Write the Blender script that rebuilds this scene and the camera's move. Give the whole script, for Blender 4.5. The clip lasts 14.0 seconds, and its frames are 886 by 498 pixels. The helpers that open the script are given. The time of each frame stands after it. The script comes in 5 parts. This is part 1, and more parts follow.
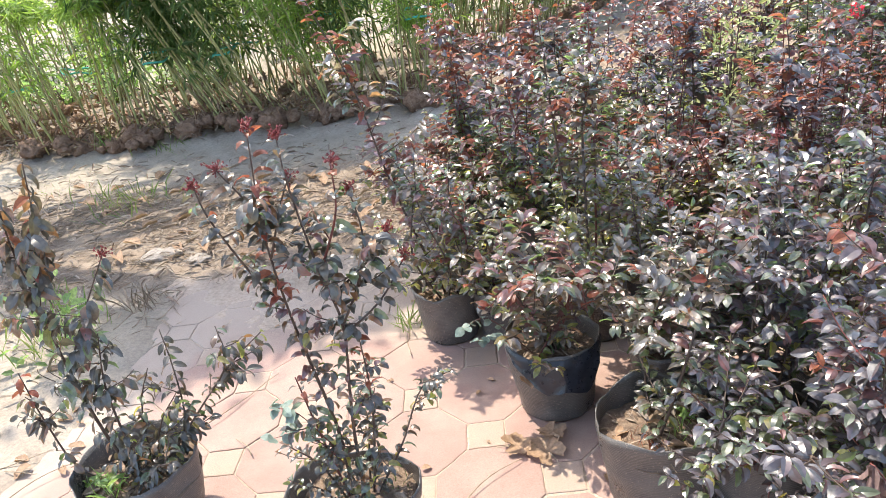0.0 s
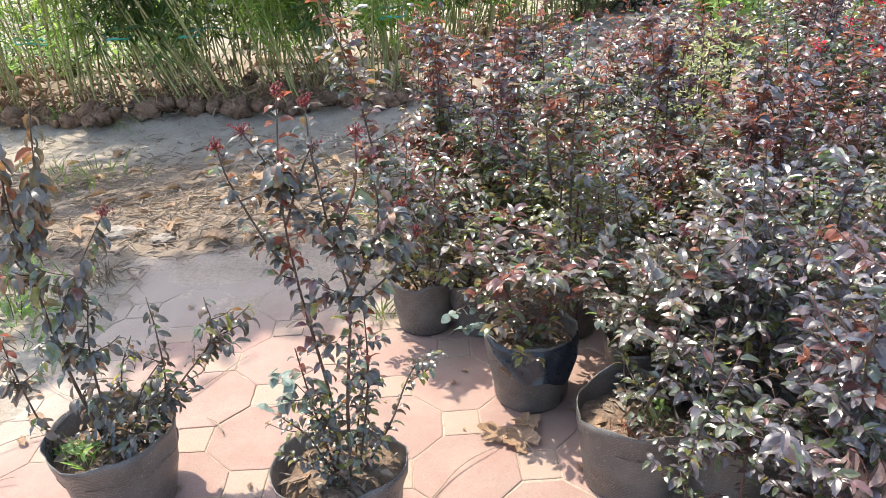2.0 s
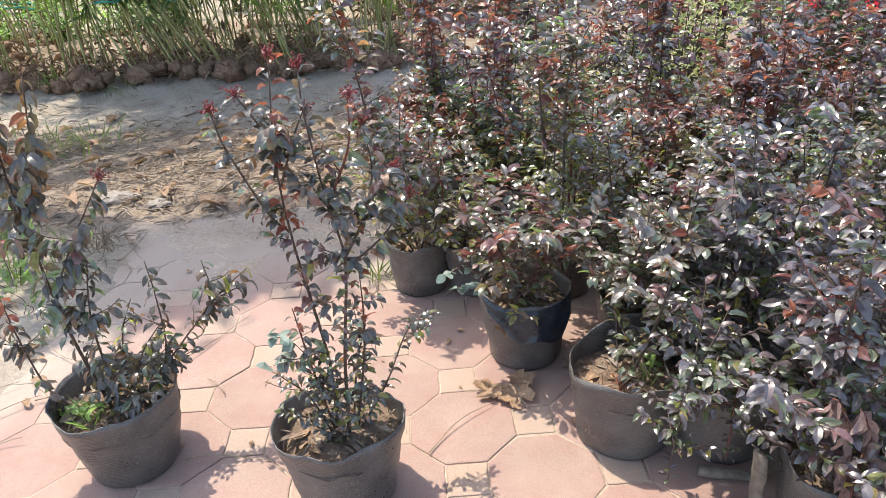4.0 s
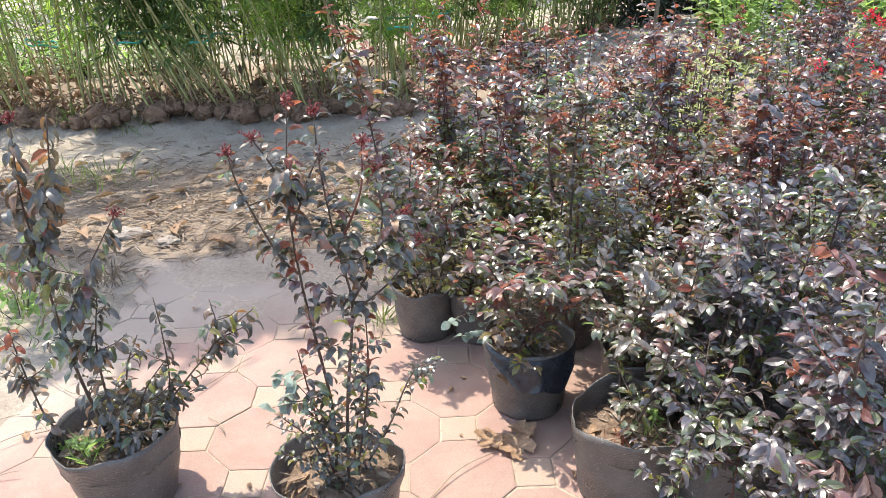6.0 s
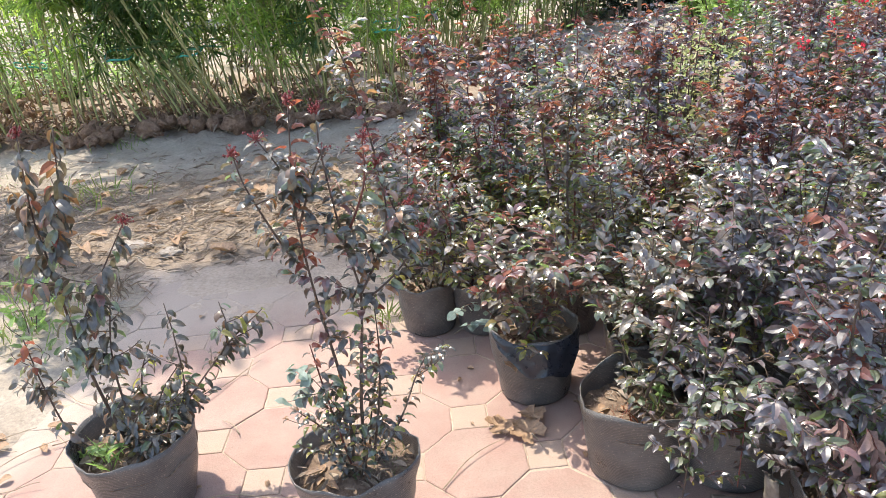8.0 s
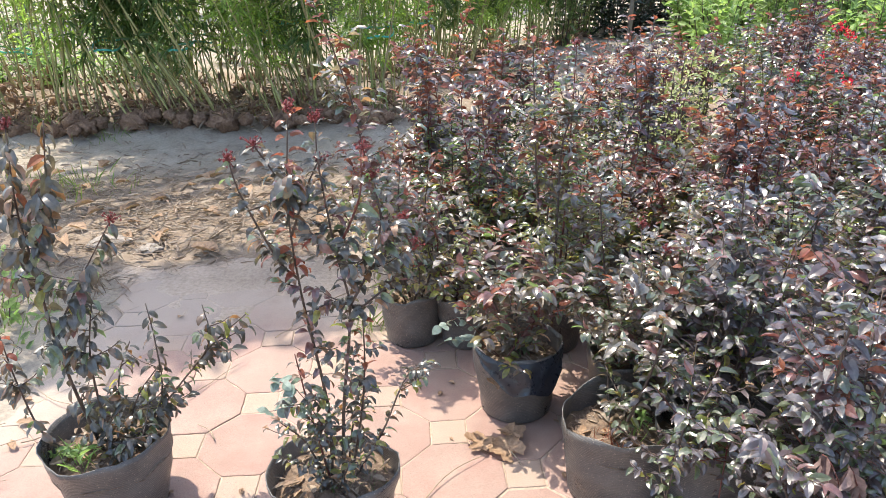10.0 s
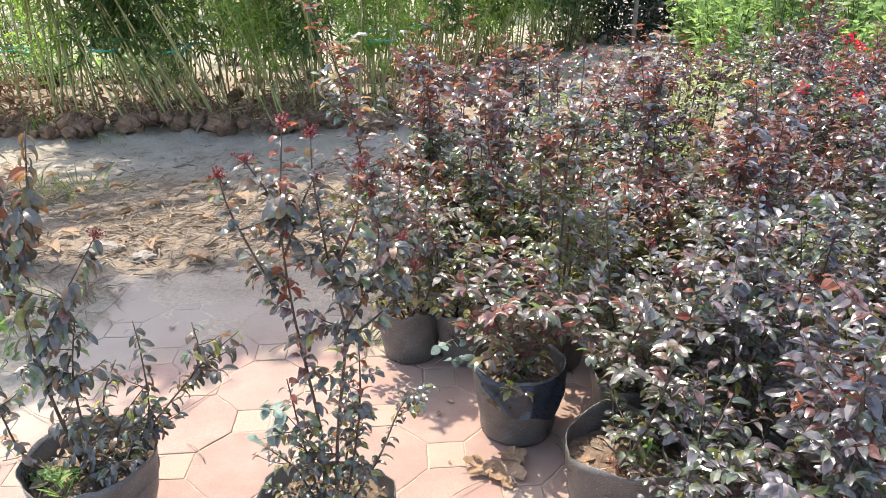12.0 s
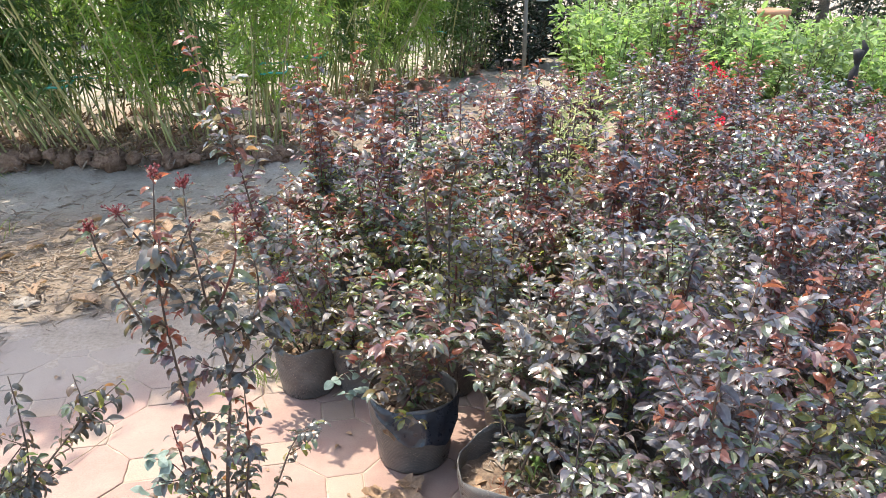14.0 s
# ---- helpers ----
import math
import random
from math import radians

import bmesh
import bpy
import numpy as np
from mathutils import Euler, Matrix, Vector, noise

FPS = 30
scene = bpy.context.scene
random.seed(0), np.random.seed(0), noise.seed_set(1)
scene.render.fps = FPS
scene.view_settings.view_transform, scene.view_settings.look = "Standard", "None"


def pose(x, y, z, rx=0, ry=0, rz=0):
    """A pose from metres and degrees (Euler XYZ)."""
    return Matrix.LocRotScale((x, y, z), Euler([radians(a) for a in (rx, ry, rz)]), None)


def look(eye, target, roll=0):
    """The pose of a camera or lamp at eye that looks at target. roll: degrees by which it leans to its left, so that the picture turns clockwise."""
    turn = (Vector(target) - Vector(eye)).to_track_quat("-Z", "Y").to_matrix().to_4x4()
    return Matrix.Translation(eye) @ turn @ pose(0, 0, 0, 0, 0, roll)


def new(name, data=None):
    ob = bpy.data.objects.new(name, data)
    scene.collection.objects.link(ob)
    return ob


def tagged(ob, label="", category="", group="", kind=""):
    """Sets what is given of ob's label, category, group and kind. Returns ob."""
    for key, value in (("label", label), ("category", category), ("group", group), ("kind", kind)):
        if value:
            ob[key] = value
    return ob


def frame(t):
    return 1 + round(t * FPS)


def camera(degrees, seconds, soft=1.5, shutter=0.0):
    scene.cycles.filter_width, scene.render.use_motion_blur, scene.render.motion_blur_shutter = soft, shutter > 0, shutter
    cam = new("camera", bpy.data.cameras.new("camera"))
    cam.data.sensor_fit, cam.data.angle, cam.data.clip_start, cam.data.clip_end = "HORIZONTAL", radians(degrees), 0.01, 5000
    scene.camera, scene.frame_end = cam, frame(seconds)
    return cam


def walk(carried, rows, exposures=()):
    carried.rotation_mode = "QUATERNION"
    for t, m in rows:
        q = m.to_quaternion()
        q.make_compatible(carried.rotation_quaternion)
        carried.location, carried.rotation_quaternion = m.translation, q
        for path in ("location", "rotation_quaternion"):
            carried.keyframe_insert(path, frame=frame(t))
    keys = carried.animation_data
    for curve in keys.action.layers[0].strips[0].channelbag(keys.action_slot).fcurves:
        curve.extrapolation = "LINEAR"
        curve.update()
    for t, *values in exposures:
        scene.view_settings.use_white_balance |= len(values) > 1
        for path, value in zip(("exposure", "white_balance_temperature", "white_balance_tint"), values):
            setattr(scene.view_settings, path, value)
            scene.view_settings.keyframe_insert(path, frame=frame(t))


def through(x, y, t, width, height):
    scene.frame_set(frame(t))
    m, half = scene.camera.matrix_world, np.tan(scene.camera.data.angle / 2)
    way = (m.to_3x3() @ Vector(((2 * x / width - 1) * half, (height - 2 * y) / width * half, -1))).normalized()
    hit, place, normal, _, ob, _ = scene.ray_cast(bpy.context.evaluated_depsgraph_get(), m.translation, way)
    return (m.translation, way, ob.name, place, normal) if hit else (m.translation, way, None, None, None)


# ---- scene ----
cam = camera(62.2, 14.0, 0.4)
PATH = [
    (0, (0.228, 0.467, 1.442), (0.048, 2.254, 0.562), -9.3),
    (0.5, (0.133, 0.486, 1.434), (-0.057, 2.276, 0.564), -7.2),
    (1, (0.105, 0.471, 1.425), (-0.029, 2.273, 0.567), -5.1),
    (1.5, (0.092, 0.446, 1.42), (0.043, 2.249, 0.556), -3.1),
    (2, (0.079, 0.407, 1.416), (0.07, 2.207, 0.544), -3.2),
    (2.2, (0.068, 0.389, 1.421), (0.067, 2.181, 0.532), -3.6),
    (4.3, (0.087, 0.382, 1.42), (0.08, 2.136, 0.458), -3.8),
    (4.5, (0.08, 0.38, 1.42), (0.073, 2.142, 0.473), -3.5),
    (5, (0.074, 0.382, 1.435), (0.057, 2.163, 0.524), -3.0),
    (5.5, (0.085, 0.384, 1.442), (0.056, 2.182, 0.567), -2.5),
    (6, (0.081, 0.369, 1.432), (0.067, 2.18, 0.582), -1.9),
    (6.5, (0.072, 0.352, 1.434), (0.058, 2.173, 0.607), -2.6),
    (7, (0.071, 0.333, 1.425), (0.071, 2.151, 0.592), -3.3),
    (7.5, (0.067, 0.325, 1.421), (0.072, 2.132, 0.564), -4.7),
    (8, (0.063, 0.32, 1.423), (0.06, 2.133, 0.579), -4.9),
    (10.3, (0.031, 0.348, 1.437), (0.099, 2.169, 0.612), -0.8),
    (10.5, (0.035, 0.357, 1.434), (0.107, 2.18, 0.615), -0.7),
    (11, (0.023, 0.36, 1.447), (0.091, 2.195, 0.654), -0.4),
    (11.5, (0.03, 0.375, 1.451), (0.117, 2.208, 0.656), -0.6),
    (12, (0.031, 0.425, 1.442), (0.093, 2.247, 0.618), -0.4),
    (12.5, (0.066, 0.505, 1.443), (0.139, 2.33, 0.627), 0.3),
    (13, (0.082, 0.497, 1.464), (0.219, 2.328, 0.672), 1.0),
    (13.5, (0.071, 0.433, 1.482), (0.298, 2.266, 0.713), 2.5),
    (14, (0.093, 0.379, 1.493), (0.399, 2.2, 0.724), -0.0),
]
walk(cam, [(t, look(eye, target, roll)) for t, eye, target, roll in PATH], [(0.0, 1.92, 6850, 9), (0.5, 1.81, 6850, 9), (1.2, 1.79, 6850, 9), (2.2, 1.77, 6850, 9), (4.5, 1.62, 6850, 9), (5.0, 1.66, 6850, 9), (6.0, 1.81, 6850, 9), (8.0, 1.77, 6850, 9), (14.0, 1.89, 6850, 8)])

# ---- world, sun, exposure ----
SUN_TO = Vector((-0.29, 0.28, 1.0)).normalized()
world = bpy.data.worlds.new("world")
scene.world = world
world.use_nodes = True
wn = world.node_tree.nodes
sky = wn.new("ShaderNodeTexSky")
sky.sky_type = "NISHITA"
sky.sun_disc = False
sky.sun_elevation = math.asin(SUN_TO.z)
sky.sun_rotation = math.atan2(SUN_TO.x, SUN_TO.y)
sky.dust_density = 2.0
wn["Background"].inputs["Strength"].default_value = 0.15
world.node_tree.links.new(sky.outputs[0], wn["Background"].inputs["Color"])
sun = new("sun", bpy.data.lights.new("sun", "SUN"))
sun.data.energy = 2.35
sun.data.angle = radians(0.6)
sun.data.color = (1.0, 0.94, 0.84)
sun.rotation_euler = (-SUN_TO).to_track_quat("-Z", "Y").to_euler()

rng = np.random.default_rng(7)

# ---- materials ----


class Mat:
    """A node material with short helpers."""

    def __init__(self, name):
        self.m = bpy.data.materials.new(name)
        self.m.use_nodes = True
        self.t = self.m.node_tree
        self.b = self.t.nodes["Principled BSDF"]

    def n(self, kind, **values):
        node = self.t.nodes.new(kind)
        for k, v in values.items():
            node.inputs[k].default_value = v
        return node

    def link(self, a, b):
        self.t.links.new(a, b)

    def where(self):
        return self.n("ShaderNodeNewGeometry").outputs["Position"]

    def local(self):
        return self.n("ShaderNodeTexCoord").outputs["Object"]

    def noise(self, vec, scale, detail=4.0, rough=0.55):
        node = self.n("ShaderNodeTexNoise", Scale=scale, Detail=detail, Roughness=rough)
        self.link(vec, node.inputs["Vector"])
        return node.outputs["Fac"]

    def ramp(self, fac, stops):
        node = self.n("ShaderNodeValToRGB")
        el = node.color_ramp.elements
        while len(el) < len(stops):
            el.new(0.5)
        for e, (p, c) in zip(el, stops):
            e.position = p
            e.color = (*c, 1.0) if len(c) == 3 else c
        self.link(fac, node.inputs["Fac"])
        return node.outputs["Color"]

    def mix(self, fac, a, b, kind="MIX"):
        node = self.t.nodes.new("ShaderNodeMix")
        node.data_type = "RGBA"
        node.blend_type = kind
        for sock, v in ((node.inputs[0], fac), (node.inputs[6], a), (node.inputs[7], b)):
            if isinstance(v, (int, float)):
                sock.default_value = v
            elif isinstance(v, tuple):
                sock.default_value = (*v, 1.0)
            else:
                self.link(v, sock)
        return node.outputs[2]

    def bump(self, height, strength=0.4, distance=0.01):
        node = self.n("ShaderNodeBump", Strength=strength, Distance=distance)
        self.link(height, node.inputs["Height"])
        self.link(node.outputs["Normal"], self.b.inputs["Normal"])

    def colour(self, sock):
        self.link(sock, self.b.inputs["Base Color"])

    def rough(self, v):
        if isinstance(v, (int, float)):
            self.b.inputs["Roughness"].default_value = v
        else:
            self.link(v, self.b.inputs["Roughness"])


def g(v):
    return (v, v, v)


def leaf_material(name, stops, rough=0.38, through=0.3, through_gain=2.2, single=False, coat=0.0, tint=(1.0, 1.0, 0.8), spec=0.5):
    """Leaf: colour varies from leaf to leaf, thin enough to let some light through."""
    m = Mat(name)
    if single:
        r = m.n("ShaderNodeObjectInfo").outputs["Random"]
    else:
        r = m.n("ShaderNodeNewGeometry").outputs["Random Per Island"]
    base = m.ramp(r, stops)
    mottle = m.noise(m.where(), 90.0, 3.0)
    base = m.mix(1.0, base, m.ramp(mottle, [(0.3, g(0.7)), (0.72, g(1.25))]), "MULTIPLY")
    m.colour(base)
    m.rough(m.ramp(mottle, [(0.3, g(rough - 0.06)), (0.7, g(rough + 0.12))]))
    m.b.inputs["Specular IOR Level"].default_value = spec
    m.b.inputs["Coat Weight"].default_value = coat
    m.b.inputs["Coat Roughness"].default_value = 0.26
    m.b.inputs["Coat IOR"].default_value = 1.6
    tr = m.n("ShaderNodeBsdfTranslucent")
    m.link(m.mix(1.0, base, (through_gain * tint[0], through_gain * tint[1], through_gain * tint[2]), "MULTIPLY"), tr.inputs["Color"])
    ms = m.n("ShaderNodeMixShader", Fac=through)
    out = m.t.nodes["Material Output"]
    m.link(m.b.outputs[0], ms.inputs[1])
    m.link(tr.outputs[0], ms.inputs[2])
    m.link(ms.outputs[0], out.inputs["Surface"])
    m.bump(m.noise(m.where(), 160.0, 2.0), 0.25, 0.002)
    return m.m


PURPLE = [(0.0, (0.042, 0.036, 0.043)), (0.3, (0.080, 0.068, 0.079)), (0.6, (0.060, 0.060, 0.066)), (0.85, (0.090, 0.057, 0.061)), (1.0, (0.046, 0.049, 0.050))]
DARK_GREEN = [(0.0, (0.050, 0.068, 0.046)), (0.5, (0.088, 0.108, 0.074)), (1.0, (0.072, 0.082, 0.056))]
OLIVE = [(0.0, (0.155, 0.18, 0.056)), (0.5, (0.185, 0.155, 0.066)), (1.0, (0.125, 0.155, 0.060))]
REDDISH = [(0.0, (0.170, 0.046, 0.036)), (0.5, (0.215, 0.076, 0.038)), (1.0, (0.125, 0.040, 0.040))]
BRONZE = [(0.0, (0.080, 0.074, 0.074)), (0.4, (0.132, 0.118, 0.112)), (0.75, (0.105, 0.108, 0.096)), (1.0, (0.170, 0.110, 0.072))]
DUSKY = [(0.0, (0.036, 0.040, 0.037)), (0.4, (0.070, 0.067, 0.062)), (0.7, (0.054, 0.060, 0.052)), (0.8, (0.066, 0.056, 0.048)), (1.0, (0.18, 0.095, 0.045))]
MAROON = [(0.0, (0.110, 0.050, 0.050)), (0.5, (0.156, 0.064, 0.058)), (1.0, (0.098, 0.056, 0.056))]


def leaf_set(tag, single):
    return [
        leaf_material("purple_leaf" + tag, PURPLE, 0.39, 0.28, 3.0, single, 0.75, (1.0, 0.86, 0.78), 0.9),
        leaf_material("dark_green_leaf" + tag, DARK_GREEN, 0.39, 0.36, 3.2, single, 1.0, (0.95, 1.2, 0.5), 0.9),
        leaf_material("olive_leaf" + tag, OLIVE, 0.42, 0.55, 2.8, single, 0.8, (0.95, 1.0, 0.6)),
        leaf_material("young_red_leaf" + tag, REDDISH, 0.42, 0.45, 2.1, single, 0.2),
        leaf_material("maroon_leaf" + tag, MAROON, 0.39, 0.34, 2.2, single, 1.0, (1.0, 0.85, 0.75), 0.9),
        leaf_material("bronze_leaf" + tag, BRONZE, 0.39, 0.38, 3.2, single, 1.0, (1.0, 0.86, 0.52), 0.8),
        leaf_material("dusky_leaf" + tag, DUSKY, 0.40, 0.34, 2.6, single, 0.7, (1.0, 0.84, 0.50), 0.8),
    ]


LEAF_JOINED = leaf_set("", False)
LEAF_SINGLE = leaf_set("_single", True)
BAMBOO_LEAF = leaf_material("bamboo_leaf", [(0.0, (0.11, 0.19, 0.036)), (0.5, (0.18, 0.275, 0.056)), (0.85, (0.26, 0.34, 0.075)), (1.0, (0.085, 0.15, 0.034))], 0.48, 0.5, 2.3)
# darker copy of the bamboo leaf: shade of whole bundles put into its colour
BAMBOO_SHADE_TONE = leaf_material("shade_toned_bamboo_leaf", [(0.0, (0.040, 0.085, 0.022)), (0.5, (0.070, 0.125, 0.030)), (0.85, (0.11, 0.165, 0.040)), (1.0, (0.030, 0.066, 0.022))], 0.46, 0.42, 1.8)
BRIGHT_LEAF = leaf_material("bright_green_leaf", [(0.0, (0.15, 0.25, 0.080)), (0.5, (0.21, 0.30, 0.095)), (1.0, (0.12, 0.21, 0.080))], 0.5, 0.48, 2.0)
MID_LEAF = leaf_material("mid_green_leaf", [(0.0, (0.10, 0.16, 0.055)), (0.5, (0.15, 0.21, 0.075)), (1.0, (0.08, 0.13, 0.045))], 0.42, 0.35, 1.6)
GLOSSY_LEAF = leaf_material("glossy_dark_leaf", [(0.0, (0.018, 0.035, 0.020)), (1.0, (0.035, 0.050, 0.030))], 0.3, 0.12, 1.5, False, 0.4)
PALE_LEAF = leaf_material("pale_variegated_leaf", [(0.0, (0.28, 0.33, 0.12)), (0.5, (0.34, 0.34, 0.17)), (1.0, (0.17, 0.24, 0.07))], 0.45, 0.35, 1.4)
MINT_LEAF = leaf_material("mint_leaf", [(0.0, (0.15, 0.21, 0.18)), (1.0, (0.23, 0.29, 0.255))], 0.45, 0.3, 1.2)
GRASS_LEAF = leaf_material("grass_blade", [(0.0, (0.10, 0.19, 0.04)), (0.5, (0.16, 0.22, 0.06)), (1.0, (0.25, 0.23, 0.10))], 0.5, 0.35, 1.6)
PETAL = leaf_material("red_petal", [(0.0, (0.55, 0.02, 0.04)), (1.0, (0.70, 0.03, 0.06))], 0.5, 0.35, 1.3)
BUD = leaf_material("red_bud", [(0.0, (0.12, 0.020, 0.022)), (1.0, (0.24, 0.045, 0.040))], 0.45, 0.15, 1.0)
DRY_LEAF = leaf_material("dry_leaf", [(0.0, (0.29, 0.175, 0.10)), (0.4, (0.40, 0.28, 0.18)), (0.75, (0.22, 0.125, 0.075)), (1.0, (0.43, 0.33, 0.23))], 0.65, 0.22, 1.3)
SHEATH = leaf_material("dead_sheath", [(0.0, (0.13, 0.07, 0.042)), (0.4, (0.20, 0.115, 0.068)), (0.8, (0.30, 0.20, 0.12)), (1.0, (0.09, 0.052, 0.035))], 0.7, 0.15, 1.2)
WITHERED = leaf_material("withered_leaf", [(0.0, (0.17, 0.11, 0.10)), (0.5, (0.24, 0.165, 0.15)), (1.0, (0.12, 0.075, 0.075))], 0.6, 0.2, 1.3)
STRAW = leaf_material("dry_straw", [(0.0, (0.19, 0.14, 0.10)), (0.3, (0.28, 0.22, 0.165)), (0.55, (0.15, 0.105, 0.076)), (0.8, (0.33, 0.275, 0.215)), (1.0, (0.22, 0.145, 0.10))], 0.7, 0.12, 1.2)


def stem_material(name, lo, hi, rough=0.55):
    m = Mat(name)
    m.colour(m.ramp(m.noise(m.where(), 45.0, 4.0), [(0.3, lo), (0.7, hi)]))
    m.rough(rough)
    m.bump(m.noise(m.where(), 220.0, 3.0), 0.4, 0.002)
    return m.m


RED_STEM = stem_material("red_stem", (0.075, 0.024, 0.020), (0.17, 0.048, 0.036))
BROWN_STEM = stem_material("brown_stem", (0.045, 0.028, 0.022), (0.11, 0.075, 0.055), 0.7)
GREY_BARK = stem_material("grey_bark", (0.09, 0.075, 0.06), (0.20, 0.17, 0.14), 0.85)
TWINE = stem_material("dry_twig", (0.20, 0.15, 0.10), (0.34, 0.27, 0.19), 0.8)


def culm_material():
    m = Mat("bamboo_culm")
    r = m.n("ShaderNodeObjectInfo").outputs["Random"]
    tone = m.ramp(r, [(0.0, (0.18, 0.21, 0.060)), (0.3, (0.36, 0.34, 0.13)), (0.6, (0.24, 0.24, 0.085)), (0.85, (0.42, 0.36, 0.17)), (1.0, (0.20, 0.16, 0.075))])
    streak = m.noise(m.where(), 30.0, 4.0)
    m.colour(m.mix(1.0, tone, m.ramp(streak, [(0.3, g(0.7)), (0.7, g(1.25))]), "MULTIPLY"))
    m.rough(0.42)
    m.bump(streak, 0.15, 0.002)
    return m.m


CULM = culm_material()


def plastic_material():
    """Black nursery-bag plastic under a coat of dust and dried mud."""
    m = Mat("dusty_black_plastic")
    p = m.where()
    big = m.noise(p, 9.0, 5.0, 0.6)
    fine = m.noise(p, 120.0, 4.0, 0.65)
    dust = m.mix(0.3, m.ramp(big, [(0.32, g(0.05)), (0.70, g(0.85))]), m.ramp(fine, [(0.35, g(0.2)), (0.7, g(0.9))]))
    specks = m.ramp(m.noise(p, 230.0, 3.0), [(0.60, g(0.0)), (0.70, g(0.8))])
    m.colour(m.mix(specks, m.mix(dust, (0.022, 0.022, 0.024), (0.160, 0.146, 0.134)), (0.27, 0.225, 0.18)))
    m.rough(m.ramp(dust, [(0.2, g(0.27)), (0.7, g(0.52))]))
    wave = m.n("ShaderNodeTexWave", Scale=52.0, Distortion=1.2, Detail=2.0)
    wave.bands_direction = "Z"
    m.link(p, wave.inputs["Vector"])
    m.bump(m.mix(0.90, wave.outputs["Color"], big), 0.5, 0.008)
    return m.m


PLASTIC = plastic_material()


def clean_plastic():
    m = Mat("clean_black_plastic")
    p = m.where()
    m.colour(m.ramp(m.noise(p, 40.0, 4.0), [(0.35, (0.012, 0.014, 0.020)), (0.75, (0.030, 0.034, 0.044))]))
    m.rough(m.ramp(m.noise(p, 60.0, 3.0), [(0.3, g(0.22)), (0.7, g(0.42))]))
    m.bump(m.noise(p, 26.0, 3.0), 0.5, 0.006)
    return m.m


SHINY_PLASTIC = clean_plastic()


def soil_material(name, a, b, c):
    m = Mat(name)
    p = m.where()
    big = m.noise(p, 2.2, 5.0, 0.6)
    fine = m.noise(p, 55.0, 6.0, 0.7)
    base = m.ramp(fine, [(0.3, a), (0.5, b), (0.72, c)])
    m.colour(m.mix(1.0, base, m.ramp(big, [(0.3, g(0.72)), (0.7, g(1.2))]), "MULTIPLY"))
    m.rough(0.92)
    m.bump(fine, 0.8, 0.012)
    return m.m


POT_SOIL = soil_material("pot_soil", (0.075, 0.050, 0.036), (0.155, 0.106, 0.074), (0.26, 0.19, 0.135))
MUD = soil_material("root_ball_mud", (0.10, 0.054, 0.034), (0.20, 0.118, 0.075), (0.30, 0.20, 0.135))
STONE = soil_material("pale_stone", (0.19, 0.16, 0.13), (0.27, 0.235, 0.20), (0.34, 0.30, 0.26))
# silt colour that also carries the grey of the shaded strip
SILT_AND_SHADE = soil_material("grey_silt_and_shade", (0.26, 0.205, 0.160), (0.35, 0.282, 0.222), (0.42, 0.35, 0.285))
SAND = soil_material("joint_sand", (0.29, 0.22, 0.165), (0.38, 0.30, 0.23), (0.45, 0.37, 0.29))


def ground_material():
    """Pale sandy earth with grey silt, brown litter tones and gravelly grain."""
    m = Mat("sandy_earth")
    p = m.where()
    big = m.noise(p, 0.8, 4.0, 0.6)
    mid = m.noise(p, 6.0, 6.0, 0.65)
    fine = m.noise(p, 70.0, 5.0, 0.7)
    tone = m.ramp(mid, [(0.3, (0.21, 0.168, 0.132)), (0.5, (0.30, 0.254, 0.205)), (0.7, (0.375, 0.33, 0.268))])
    tone = m.mix(m.ramp(big, [(0.42, g(0.0)), (0.6, g(0.7))]), tone, (0.29, 0.253, 0.198))
    # rotting litter has stained a strip of the earth brown
    sep = m.n("ShaderNodeSeparateXYZ")
    m.link(p, sep.inputs[0])
    strip = m.n("ShaderNodeMapRange", **{"From Min": 3.2, "From Max": 8.2})
    m.link(sep.outputs["Y"], strip.inputs["Value"])
    band = m.ramp(strip.outputs["Result"], [(0.0, g(0.1)), (0.05, g(0.85)), (0.26, g(0.85)), (0.35, g(0.0)), (0.45, g(0.0)), (0.50, g(0.95)), (0.9, g(0.95)), (1.0, g(0.2))])
    stain = m.mix(1.0, band, m.ramp(mid, [(0.25, g(1.0)), (0.75, g(0.45))]), "MULTIPLY")
    tone = m.mix(stain, tone, (0.17, 0.115, 0.075))
    m.colour(m.mix(1.0, tone, m.ramp(fine, [(0.3, g(0.72)), (0.72, g(1.22))]), "MULTIPLY"))
    m.rough(0.93)
    m.bump(m.mix(0.5, mid, fine), 0.7, 0.02)
    return m.m


EARTH = ground_material()


